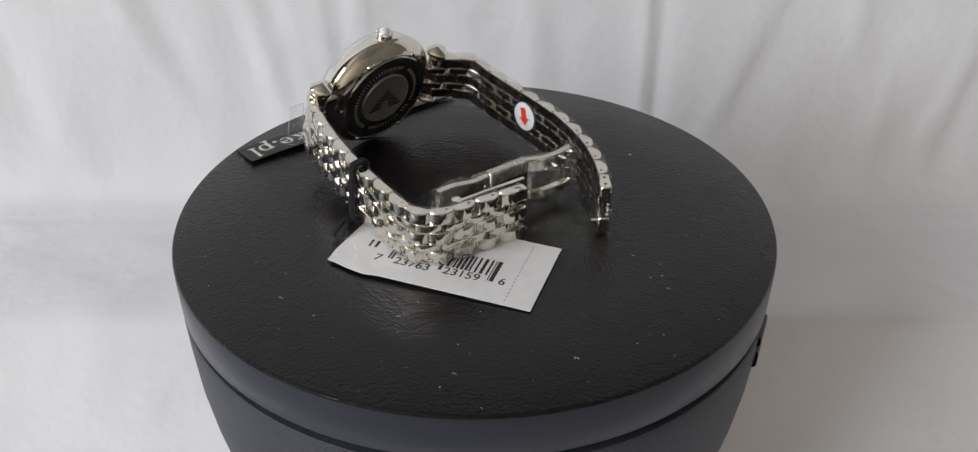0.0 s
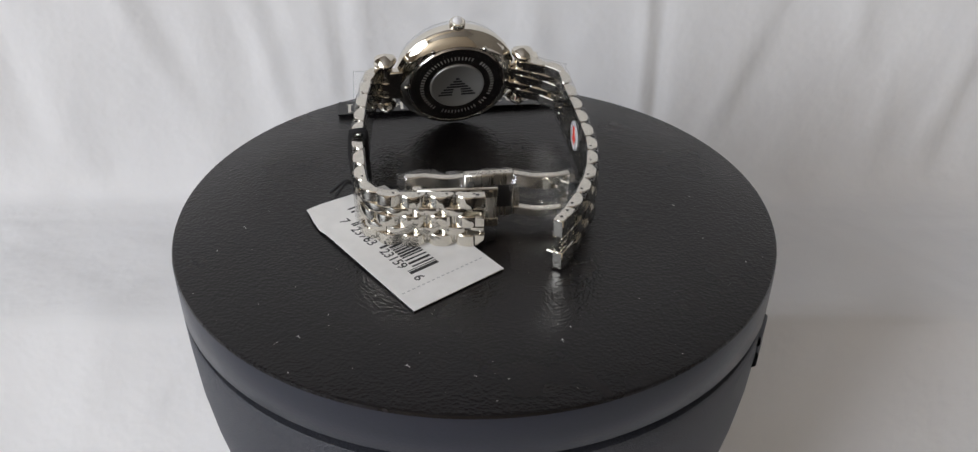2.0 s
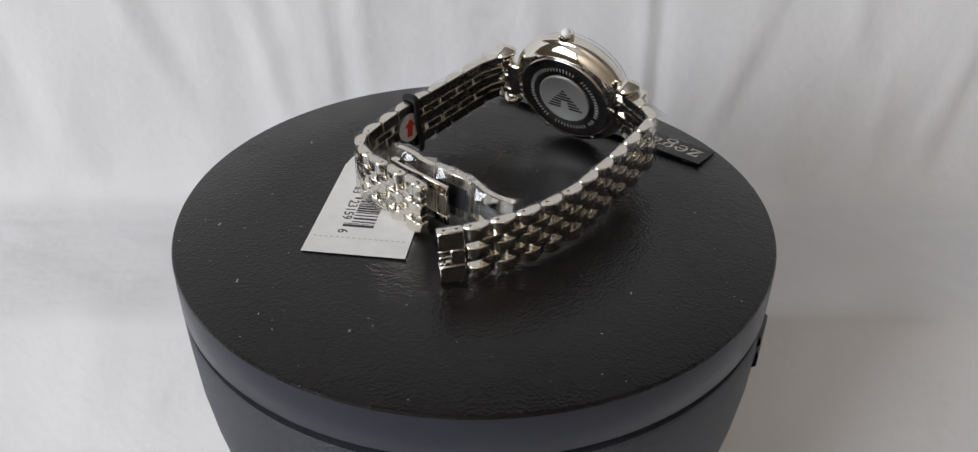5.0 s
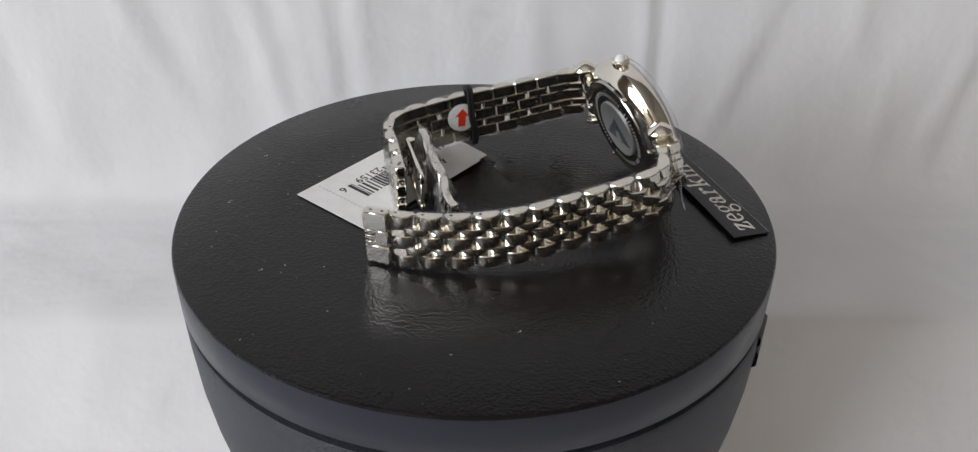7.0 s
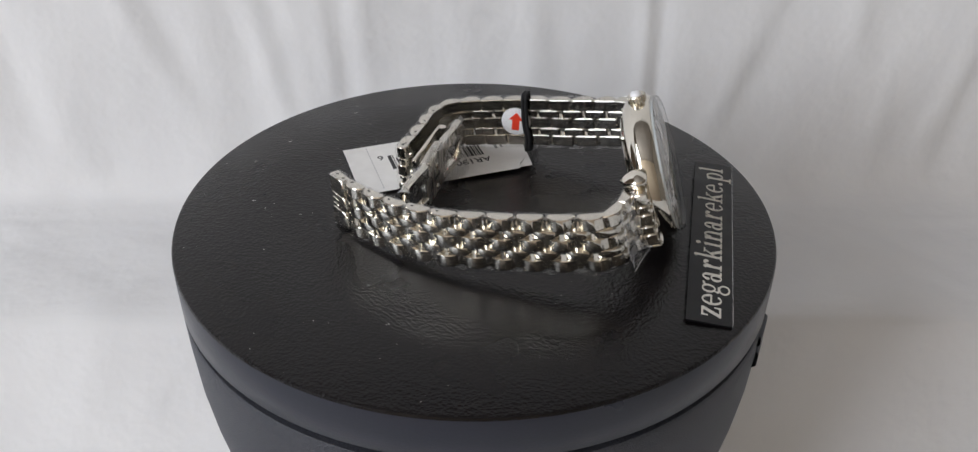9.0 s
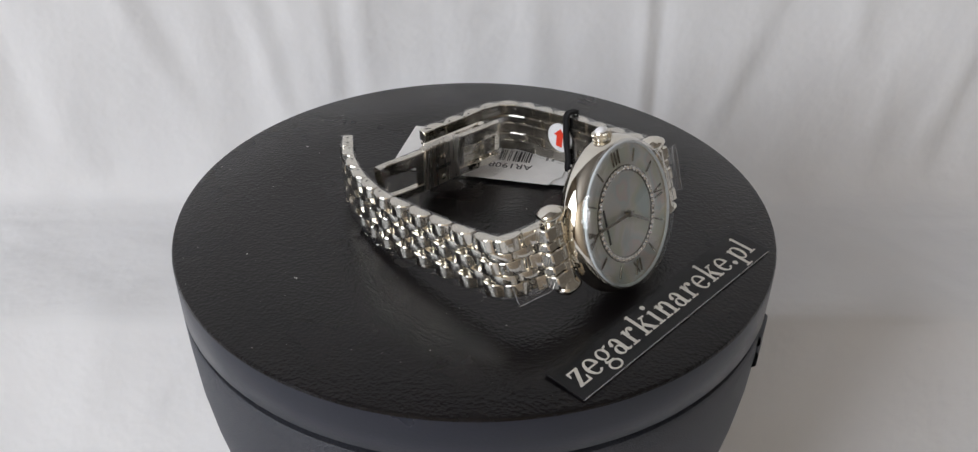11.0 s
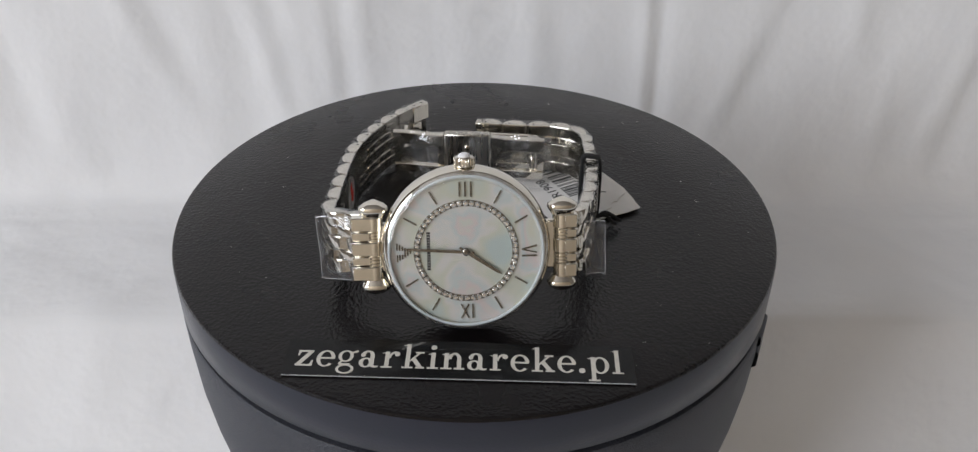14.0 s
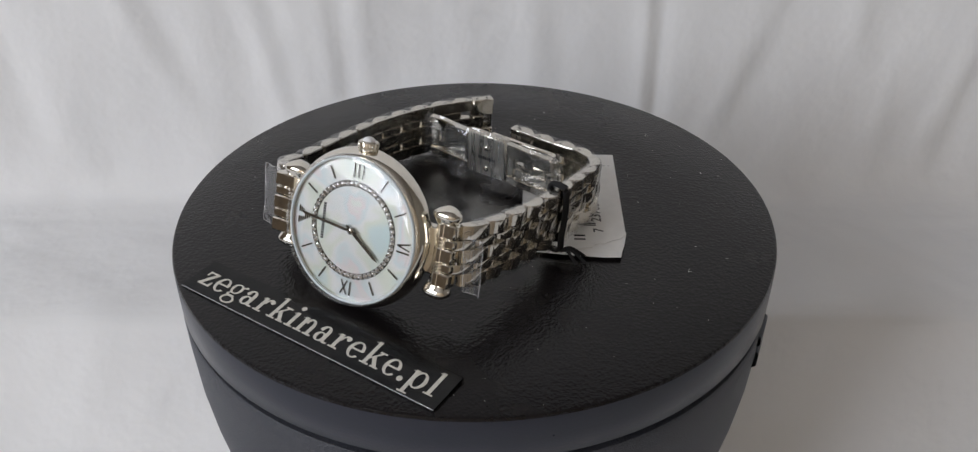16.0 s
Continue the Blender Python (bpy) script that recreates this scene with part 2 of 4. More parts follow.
LAID = [(150, 120, 190, 70, 4, 2.0), (162, 122, 205, 68, 4, -1.8), (-150, 80, -120, 55, 8, 1.6), (-190, 110, -140, 95, 7, -1.5), (-110, 110, -130, 70, 9, 1.2)]


def ridge(x, z, lines):
    d = 0.0
    for x0, z0, x1, z1, w, deep in lines:
        deep *= 0.2
        t = ((x - x0) * (x1 - x0) + (z - z0) * (z1 - z0)) / ((x1 - x0) ** 2 + (z1 - z0) ** 2)
        fade = smoothstep((t + 0.35) / 0.35) * smoothstep((1.35 - t) / 0.35)
        tc = min(max(t, -0.35), 1.35)
        r = math.hypot(x - x0 - tc * (x1 - x0), z - z0 - tc * (z1 - z0))
        d += deep * fade * math.exp(-(r / w) ** 2)
    return d


def cloth_sheet():
    xs = np.concatenate([np.linspace(-700, -270, 30), np.linspace(-264, 264, 177), np.linspace(270, 700, 30)])
    # the section: distance back and height
    path = Curve([(0, 190, 700), (0, 176, 400), (0, 158, 150), (0, 146, 0), (0, 143, -60), (0, 139, -79), (0, 128, -84), (0, 100, -85), (0, 70, -85), (0, 62, -86), (0, 57, -91),
                  (0, 45, -125), (0, 30, -143), (0, 0, -149.6), (0, -80, -150), (0, -400, -150), (0, -460, -150)])
    ss = np.concatenate([np.linspace(0, 640, 50), np.linspace(644, 1010, 130), np.linspace(1020, path.length, 30)])
    rows = []
    for s in ss:
        c, row = path.at(s), []
        t = path.along(s, 2)
        for x in xs:
            y, z = c[1], c[2]
            big = 2.4 * noise.noise((x * 0.011, z * 0.006 + 3, 1.7)) + 1.0 * noise.noise((x * 0.03, (z + y) * 0.012, 4.2))
            if y > 120:
                d = (ridge(x, z, FOLDS) + big) * smoothstep((z + 84) / 26)
                d += 1.0 * noise.noise((x * 0.05, z * 0.02, 8.0)) * smoothstep((z + 88) / 10)
            else:
                d = 0.5 * big * smoothstep((z + 149) / 40) + ridge(x, y, LAID) * (z > -100)
                d += 0.7 * noise.noise((x * 0.04, y * 0.05, 2.0)) * smoothstep((z + 149.5) / 20)
            row.append((x, y + d * t[2], z - d * t[1]))
        rows.append(row)
    g = Geo().sheet(rows)
    ob = new("backdrop", g.mesh("backdrop", CLOTH, 180))
    return tagged(ob, "creased white cotton cloth hung and draped as backdrop", "cloth", kind="structure")


cloth_sheet()


def slab(name, lo, hi, mat, label, category):
    ob = new(name, Geo().box(lo, hi, 0).mesh(name, mat))
    return tagged(ob, label, category, kind="structure")


slab("table_top", (-700, -460, -190), (700, 260, -151.5), WOOD, "wooden table top under the white cloth", "table")
slab("floor", (-1400, -1800, -960), (1400, 1000, -900), WOOD, "brown wooden room floor", "floor")
slab("ceiling", (-1400, -1800, 1600), (1400, 1000, 1660), CEILING, "plain warm white room ceiling", "ceiling")
slab("wall_back", (-1400, 1000, -900), (1400, 1060, 1600), WALL, "plain warm painted wall", "wall")
slab("wall_right", (1400, -1860, -900), (1460, 1060, 1600), DULL, "plain dull brown-grey painted wall", "wall")
slab("wall_front", (-1400, -1860, -900), (1400, -1800, 1600), TAN, "plain tan painted wall", "wall")
# the window wall: four pieces round the opening
g = Geo()
for lo, hi in (((-1460, -1860, -900), (-1400, -1650, 1600)), ((-1460, -390, -900), (-1400, 1060, 1600)), ((-1460, -1650, -900), (-1400, -390, 225)), ((-1460, -1650, 1340), (-1400, -390, 1600))):
    g.box(lo, hi, 0)
tagged(new("wall_left", g.mesh("wall_left", WALL)), "plain warm painted wall with a window opening", "wall", kind="structure")


# ---------- the turntable ----------
def make_turntable():
    t = thing("turntable", (0, 0, -150), "round black motorised display turntable on white cloth", "turntable")
    g = Geo().turn([(0.1, -150), (52, -150), (56, -147), (62.6, -95), (67.9, -64), (71.3, -43), (72.4, -33), (72.9, -21), (73.0, -13.9), (72.7, -13.2), (69.0, -13.0), (69.0, -11.7), (0.1, -11.7)], 160)
    part("base", g, BODY, t, "speckled black plastic base")
    for a0, a1, z0, z1 in ((-27, -20, -24.5, -19.5), (-28, -21, -17, -14.0)):
        g = Geo()
        k = 7
        rows = [[(r * math.cos(radians(a)), r * math.sin(radians(a)), z) for a in np.linspace(a0, a1, k)]
                for r, z in ((70.5, z0), (73.1, z0), (73.65, z0 + 0.6), (73.65, z1 - 0.6), (73.1, z1), (70.5, z1))]
        g.sheet(rows)
        part("switch", g, RIM, t, "small black switch on the side")
    # the platter that turns, with its softly broken edge
    g = Geo().turn([(0.1, -0.02), (50, -0.02), (72.2, -0.02), (72.75, -0.25), (73.0, -0.8), (73.05, -6), (73.0, -11.0), (72.6, -11.5), (70, -11.6), (0.1, -11.6)], 220)
    me = g.mesh("platter", TOP)
    me.materials.append(RIM)
    for f in me.polygons:
        f.material_index = 1 if f.center.z < -0.0006 else 0
    pl = new("platter", me)
    pl.parent = t
    pl["label"] = "round black platter with leather-grained top"
    return pl


PLATTER = make_turntable()


def make_dust():
    rnd = random.Random(4)
    ob = thing("dust", (0, -20, 0), "scattered pale lint specks on the black platter", "dust")
    ob["kind"] = "stuff"
    g = Geo()
    for _ in range(180):
        r, a = 71 * math.sqrt(rnd.random()), rnd.uniform(0, 6.28)
        x, y, s, q = r * math.cos(a), r * math.sin(a), 0.035 + 0.08 * rnd.random() ** 2, rnd.uniform(0, 3.1)
        if -52 < x < 10 and y > 30:
            continue
        c, n = math.cos(q), math.sin(q)
        w = s * rnd.choice((1, 1, 1.6, 3.2))
        g.add([(x + w * c, y + w * n, 0.03), (x - s * n * 0.7, y + s * c * 0.7, 0.03), (x - w * c, y - w * n, 0.03), (x + s * n * 0.7, y - s * c * 0.7, 0.03), (x, y, 0.03 + s * 0.5)],
              [(0, 1, 4), (1, 2, 4), (2, 3, 4), (3, 0, 4), (3, 2, 1, 0)])
    for x, y, l in ((2, -61, 0.9), (30, -46, 0.6), (-22, -58, 0.7), (-51, -24, 0.8), (48, 12, 0.6)):
        pts = [(x + l * s * 0.5 + 0.2 * math.sin(5 * s), y + l * 0.6 * math.sin(2.2 * s), 0.09) for s in np.linspace(0, 2, 12)]
        g.tube(pts, 0.025, 5)
    part("lint", g, DUST, ob)
    return ob


# ---------- the watch ----------
CEN = np.array([-16.9, 41.4, 17.5])     # middle of the dial
UP = unit((0.148, -0.295, 0.944))       # from the middle to the crown
SIDE = unit(np.array((0.902, 0.431, 0.016)) - UP * np.dot(UP, (0.902, 0.431, 0.016)))   # to the twelve
OUT = np.cross(UP, SIDE)                # out of the dial
if OUT[1] < 0:
    OUT = -OUT
DIAL = (UP, SIDE, OUT)                  # axes: x to the crown, y to the twelve, z out
MID = (0, 8)


def dial_geo(h=0.0):
    return Geo(CEN + OUT * h, DIAL)


def stroke(g, p, q, w, h):
    """A bar from p to q on the dial, w wide and h high, with broken edges."""
    p, q = np.array(p, float), np.array(q, float)
    d = (q - p) / np.linalg.norm(q - p)
    n = np.array((-d[1], d[0])) * w / 2
    e = 0.6
    lo = [p + n, p - n, q - n, q + n]
    hi = [p + n * e + d * w * 0.2, p - n * e + d * w * 0.2, q - n * e - d * w * 0.2, q + n * e - d * w * 0.2]
    v = [(*c, 0.02) for c in lo] + [(*c, h * 0.7) for c in lo] + [(*c, h) for c in hi]
    f = [(3, 2, 1, 0), (8, 9, 10, 11)] + [(b + i, b + (i + 1) % 4, b + 4 + (i + 1) % 4, b + 4 + i) for b in (0, 4) for i in range(4)]
    g.add(v, f)
    return g


def make_dial(watch):
    g = dial_geo().turn([(0.05, 0), (14.93, 0), (14.93, -0.5), (0.05, -0.5)], 96)
    dial = part("dial", g, PEARL, watch, "iridescent mother-of-pearl dial")
    # clock angle from the twelve towards the three
    ray = lambda a, r: (r * math.sin(radians(a)), r * math.cos(radians(a)))
    for k in (1, 2, 4, 5, 7, 8, 10, 11):
        a = k * 30
        part("hour_marker", stroke(dial_geo(), ray(a, 11.1), ray(a, 14.0), 0.34, 0.3), MARK, dial)

    def numeral(name, a, lines):
        g = dial_geo()
        x0, y0 = ray(a, 1)
        for (p, q, r, s, w) in lines:      # across, along the ray
            stroke(g, (x0 * q + y0 * p, y0 * q - x0 * p), (x0 * s + y0 * r, y0 * s - x0 * r), w, 0.3)
        part(name, g, MARK, dial)
    lo, hi = 11.0, 14.0
    numeral("numeral_three", 90, [(p, lo, p, hi, 0.36) for p in (-1.1, 0, 1.1)])
    numeral("numeral_six", 180, [(-0.9, hi, -0.1, lo, 0.36), (-0.1, lo, 0.55, hi, 0.26), (1.2, lo, 1.2, hi, 0.36)])
    numeral("numeral_nine", 270, [(-1.1, lo, -1.1, hi, 0.36), (-0.3, lo, 1.2, hi, 0.36), (1.2, lo, -0.3, hi, 0.26)])
    # emblem at the twelve: plain tapering bars
    for k, (half, gap) in enumerate(((1.9, 0.5), (1.6, 0.45), (1.3, 0.4), (0.95, 0), (0.6, 0), (0.28, 0))):
        y = 13.6 - k * 0.52
        g = dial_geo()
        if gap:
            stroke(g, (gap, y), (half, y), 0.3, 0.22)
            stroke(g, (-gap, y), (-half, y), 0.3, 0.22)
        else:
            stroke(g, (-half, y), (half, y), 0.3, 0.22)
        part("emblem_bar", g, MARK, dial)
    # maker's name: plain bars in its place
    x = -3.75
    for k in range(14):
        w = 0.44
        part("printed_bar", dial_geo().box((x, 7.05, 0.01), (x + w, 7.75, 0.05), 0), INK, dial)
        x += w + (0.32 if k == 6 else 0.11)
    # stones
    me = Geo().turn([(0.02, 0.66), (0.26, 0.64), (0.53, 0.38), (0.57, 0.24), (0.46, 0.02), (0.02, 0.02)], 8).mesh("stone", STONE, 5)
    for k in range(52):
        a = 360 * k / 52
        c = CEN + UP * ray(a, 9.75)[0] + SIDE * ray(a, 9.75)[1]
        ob = part("stone", me, None, dial)
        ob.matrix_basis = Matrix.Translation(Vector(c * MM)) @ Matrix([[UP[i], SIDE[i], OUT[i]] for i in range(3)]).to_4x4() @ pose(0, 0, 0, 0, 0, 17 * k)
    part("stone_seat", dial_geo().turn([(9.1, 0.01), (9.14, 0.14), (10.36, 0.14), (10.4, 0.01)], 96, False), MARK, dial)
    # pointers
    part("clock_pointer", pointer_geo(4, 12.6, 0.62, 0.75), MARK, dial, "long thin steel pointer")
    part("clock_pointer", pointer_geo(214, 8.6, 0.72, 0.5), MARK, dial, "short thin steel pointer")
    part("centre_cap", dial_geo().turn([(0.05, 1.15), (0.5, 1.12), (0.75, 0.95), (0.75, 0.3), (0.05, 0.3)], 24), MARK, dial)
    return dial


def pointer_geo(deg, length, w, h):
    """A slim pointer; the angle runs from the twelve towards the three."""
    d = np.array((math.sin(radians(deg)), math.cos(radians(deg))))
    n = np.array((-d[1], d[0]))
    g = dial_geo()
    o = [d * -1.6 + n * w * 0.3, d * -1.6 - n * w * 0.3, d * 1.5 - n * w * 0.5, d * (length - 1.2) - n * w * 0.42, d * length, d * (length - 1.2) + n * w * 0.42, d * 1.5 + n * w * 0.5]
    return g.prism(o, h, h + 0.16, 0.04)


def make_case(watch):
    g = dial_geo().turn([(14.95, -0.5), (14.95, 0.5), (15.05, 0.6), (15.5, 0.5), (15.9, 0.25), (16.4, -0.4), (16.75, -1.4), (16.95, -2.6), (16.95, -3.4), (16.8, -3.75), (16.55, -3.9), (16.3, -4.5),
                         (15.5, -5.5), (14.5, -6.2), (13.6, -6.6), (13.45, -6.5), (13.45, -0.6)], 128, False)
    case = part("case", g, STEEL, watch, "round polished steel case")
    part("case_back", dial_geo().turn([(13.4, -6.0), (13.3, -6.5), (12.9, -6.9), (8.4, -7.05), (8.0, -6.95), (0.05, -6.95)], 96, True), BACK, case, "dark mirror-like steel case back")
    part("medallion", dial_geo().turn([(7.6, -6.96), (7.5, -7.25), (7.1, -7.28), (7.0, -7.2), (0.05, -7.2)], 64, False), GREY_DISC, case, "matt grey medallion with dark emblem")
    # emblem on the medallion: plain bars
    for k, (half, gap) in enumerate(((5.2, 1.3), (4.5, 1.2), (3.8, 1.0), (3.0, 0), (2.1, 0), (1.2, 0), (0.5, 0))):
        y = -3.3 + k * 0.95
        for s in (-1, 1):
            g = dial_geo().box((y, s * gap if s > 0 else -half, -7.26), (y + 0.6, half if s > 0 else s * gap, -7.19), 0) if gap else dial_geo().box((y, -half, -7.26), (y + 0.6, half, -7.19), 0)
            part("emblem_bar", g, ENGRAVED, case)
            if not gap:
                break
    # engraving round the back: plain marks in a ring
    rnd = random.Random(3)
    for k in range(64):
        a = 360 * k / 64
        if rnd.random() < 0.14:
            continue
        ax = (np.cos(radians(a)) * UP + np.sin(radians(a)) * SIDE, -np.sin(radians(a)) * UP + np.cos(radians(a)) * SIDE, OUT)
        part("engraved_mark", Geo(CEN, ax).box((9.3, -0.16, -7.07), (10.3, 0.16, -6.99), 0), GREY_DISC, case)
    for k in range(6):
        a = 60 * k + 30
        ax = (np.cos(radians(a)) * UP + np.sin(radians(a)) * SIDE, -np.sin(radians(a)) * UP + np.cos(radians(a)) * SIDE, OUT)
        part("screw", Geo(CEN + ax[0] * 14.0, ax).turn([(0.02, -6.9), (0.5, -6.85), (0.65, -6.6), (0.65, -5.0)], 14, False), STEEL, case)
    # crystal: a low dome
    dome = [(15.38, 0.55), (15.33, 0.95), (15.0, 1.2), (14.6, 1.32)] + [(r, 1.32 + 0.7 * (1 - (r / 14.6) ** 2)) for r in np.linspace(13.5, 0.05, 14)]
    clearly(part("crystal", dial_geo().turn(dome, 96, False), GLASS, watch, "clear domed glass"))
    # pale ring paints in the bright edge of the glass
    part("glass_rim", dial_geo().turn([(15.45, 0.5), (15.4, 0.9), (15.2, 1.02), (14.95, 0.95), (14.9, 0.5)], 96, False), GLASS_EDGE, case, "pale ring painted as the bright edge of the glass")
    clearly(part("film_rim", dial_geo().turn([(15.9, 0.3), (15.75, 1.3), (15.45, 2.0), (14.7, 2.25)], 96, False), LOOSE_FILM, watch, "edge of the clear film on the glass"))
    # crown: fluted barrel, neck and pearl cap
    ax = (SIDE, OUT, UP)
    at = CEN - OUT * 2.0
    crown = part("crown", Geo(at, ax).turn([(0.9, 15.2), (0.9, 16.5), (1.75, 16.6), (1.95, 16.9), (1.95, 18.3), (1.75, 18.6), (0.05, 18.6)], 40, False), STEEL, watch, "fluted steel crown")
    for k in range(22):
        a = 2 * math.pi * k / 22
        c, n = np.cos(a), np.sin(a)
        x2 = (c * SIDE + n * OUT, -n * SIDE + c * OUT, UP)
        part("flute", Geo(at, x2).box((1.85, -0.14, 16.85), (2.12, 0.14, 18.4), 0.06), STEEL, crown)
    part("crown_cap", Geo(at, ax).turn([(1.3, 18.5), (1.22, 18.85), (0.95, 19.15), (0.5, 19.35), (0.05, 19.4)], 32, False), STICKER, crown, "white pearl cap")


WIDE, THIN, PITCH = 3.02, 2.04, 6.3
ROWS = ((0.0, WIDE, 0), (WIDE + 0.02, THIN, 1), (WIDE + THIN + 0.04, WIDE, 0), (2 * WIDE + THIN + 0.06, THIN, 1), (2 * WIDE + 2 * THIN + 0.08, WIDE, 0))
BAND_W = 3 * WIDE + 2 * THIN + 0.08


def make_lugs(watch):
    for s in (1, -1):
        at = CEN + SIDE * (18.3 if s > 0 else -19.4) - OUT * (4.3 if s > 0 else 3.7)
        ax = (SIDE * s, OUT, UP)
        prof, z, half_w = [(0.05, -BAND_W / 2)], -BAND_W / 2, 1.95
        for wide in (1, 0, 1, 0, 1):
            if wide:
                prof += [(half_w - 0.2, z + 0.02), (half_w, z + 0.22), (half_w, z + WIDE - 0.22), (half_w - 0.2, z + WIDE - 0.02)]
            else:
                prof += [(r, z + h) for j in (0.05, 0.7, 1.35) for r, h in ((1.6, j), (1.83, j + 0.12), (1.83, j + 0.5), (1.6, j + 0.62))]
            z += WIDE if wide else THIN
        prof.append((0.05, z))
        bar = part("lug_bar", Geo(at, ax).turn(prof, 32), STEEL, watch, "ridged steel column between case and bracelet", smooth=30)
        for z, tall, face in ((-BAND_W / 2, WIDE, 1.9), (-WIDE / 2 - THIN, THIN, 1.55), (-WIDE / 2, WIDE, 1.9), (WIDE / 2, THIN, 1.55), (BAND_W / 2 - WIDE, WIDE, 1.9)):
            part("end_link", Geo(at, ax).box((0.2, -1.2, z + 0.03), (4.6 if s > 0 else 3.0, face, z + tall - 0.03), 0.3), STEEL, bar)
        # caps: they widen from the bar to a low rounded crest
        o = [(3.0 * math.copysign(abs(math.cos(a)) ** 0.6, math.cos(a)), 2.5 * math.sin(a) ** 0.75 - 0.2 if math.sin(a) >= 0 else -3.3 * (1 - abs(math.cos(a)) ** 1.2) - 0.2) for a in np.linspace(0, 2 * math.pi, 20, endpoint=False)]
        for e in (1, -1):
            g = Geo(at, (SIDE * s, OUT, UP * e))
            k, v = len(o), []
            for sc, z in ((0.7, 6.2), (0.74, 6.5), (0.94, 7.4), (1.0, 7.7), (1.0, 8.3), (0.94, 8.6), (0.6, 9.3), (0.1, 9.9)):
                v += [(x * sc, y * sc, z) for x, y in o]
            f = [(j * k + i, j * k + (i + 1) % k, (j + 1) * k + (i + 1) % k, (j + 1) * k + i) for j in range(7) for i in range(k)] + [tuple(range(7 * k, 8 * k)), tuple(range(k))[::-1]]
            part("lug_cap", g.add(v, f), STEEL, bar, smooth=40)
        part("lug_arm", Geo(CEN, (SIDE * s, OUT, UP)).box((13.3, -5.4, -5.0), (18.3 if s > 0 else 19.9, -3.2, 5.0), 0.4), STEEL, bar)


def link_mesh(name, length, width, high, ends, rim=0.26, inner=0.0):
    """A link: flat inside, an even arc outside, its rims broken. x along, y out of the band, z down across it."""
    half, o = length / 2, [(-length / 2 + 0.45, inner - 2.7), (length / 2 - 0.45, inner - 2.7), (length / 2, inner - 2.35)]
    full = 2 * math.atan((high - ends) / half)
    for a in np.linspace(full, -full, 17):
        o.append((half * math.sin(a) / math.sin(full), (high - ends) * (math.cos(a) - math.cos(full)) / (1 - math.cos(full)) + ends - 2.7))
    o.append((-half, inner - 2.35))
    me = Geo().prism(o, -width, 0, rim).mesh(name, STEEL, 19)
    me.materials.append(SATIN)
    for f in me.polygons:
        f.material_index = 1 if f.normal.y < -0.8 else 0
    return me


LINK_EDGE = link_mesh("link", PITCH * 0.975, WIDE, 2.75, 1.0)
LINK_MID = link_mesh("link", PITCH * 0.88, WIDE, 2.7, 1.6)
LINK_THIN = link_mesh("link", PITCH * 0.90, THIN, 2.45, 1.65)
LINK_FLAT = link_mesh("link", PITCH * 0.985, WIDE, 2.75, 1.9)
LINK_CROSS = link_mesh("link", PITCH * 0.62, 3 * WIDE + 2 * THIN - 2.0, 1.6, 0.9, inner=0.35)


class Band:
    """One half of the bracelet, from its outer upper edge, from the case to its free end."""

    def __init__(self, points):
        self.line = Curve(points)
        self.length = self.line.length

    def axes(self, s):
        t = self.line.along(s)
        w = UP * (1 - smoothstep(s / 26)) + np.array((0, 0, 1.0)) * smoothstep(s / 26)
        w = unit(w - t * np.dot(w, t))
        n = np.cross(w, t)
        p = self.line.at(s)
        if np.dot(n[:2], p[:2] - np.array(MID)) < 0:
            n = -n
        return p, t, n, w

    def point(self, s, across, out):
        p, t, n, w = self.axes(s)
        return p + n * out - w * across

    def matrix(self, s, across, side=1):
        p, t, n, w = self.axes(s)
        if np.dot(np.cross(t, n), w) < 0:
            t = -t
        o = (p - w * across) * MM
        return Matrix([[t[i], n[i], w[i], o[i]] for i in range(3)] + [[0, 0, 0, 1]])


BAND_A = Band([(1.4, 43.9, 22.7), (8.4, 44.7, 21.5), (14.4, 43.6, 20.3), (17.9, 37.0, 18.7), (22.2, 27.2, 17.4), (25.3, 19.5, 16.6), (28.0, 12, 15.8), (29.4, 4.5, 15.2), (29.9, -3, 14.7),
               (29.3, -10.5, 14.3), (28.0, -17, 13.9), (26.1, -23.2, 13.6)])
BAND_B = Band([(-35.0, 27.4, 22.7), (-35.8, 21.6, 21.7), (-34.4, 13, 20.0), (-32.5, 5.5, 18.7), (-29.8, -3.5, 17.5), (-26.0, -12.8, 16.2), (-23.0, -19.4, 15.2), (-18.8, -23.3, 14.7), (-12, -23.9, 14.4),
               (-4.5, -21.7, 14.15), (7.2, -18.6, 13.95)])


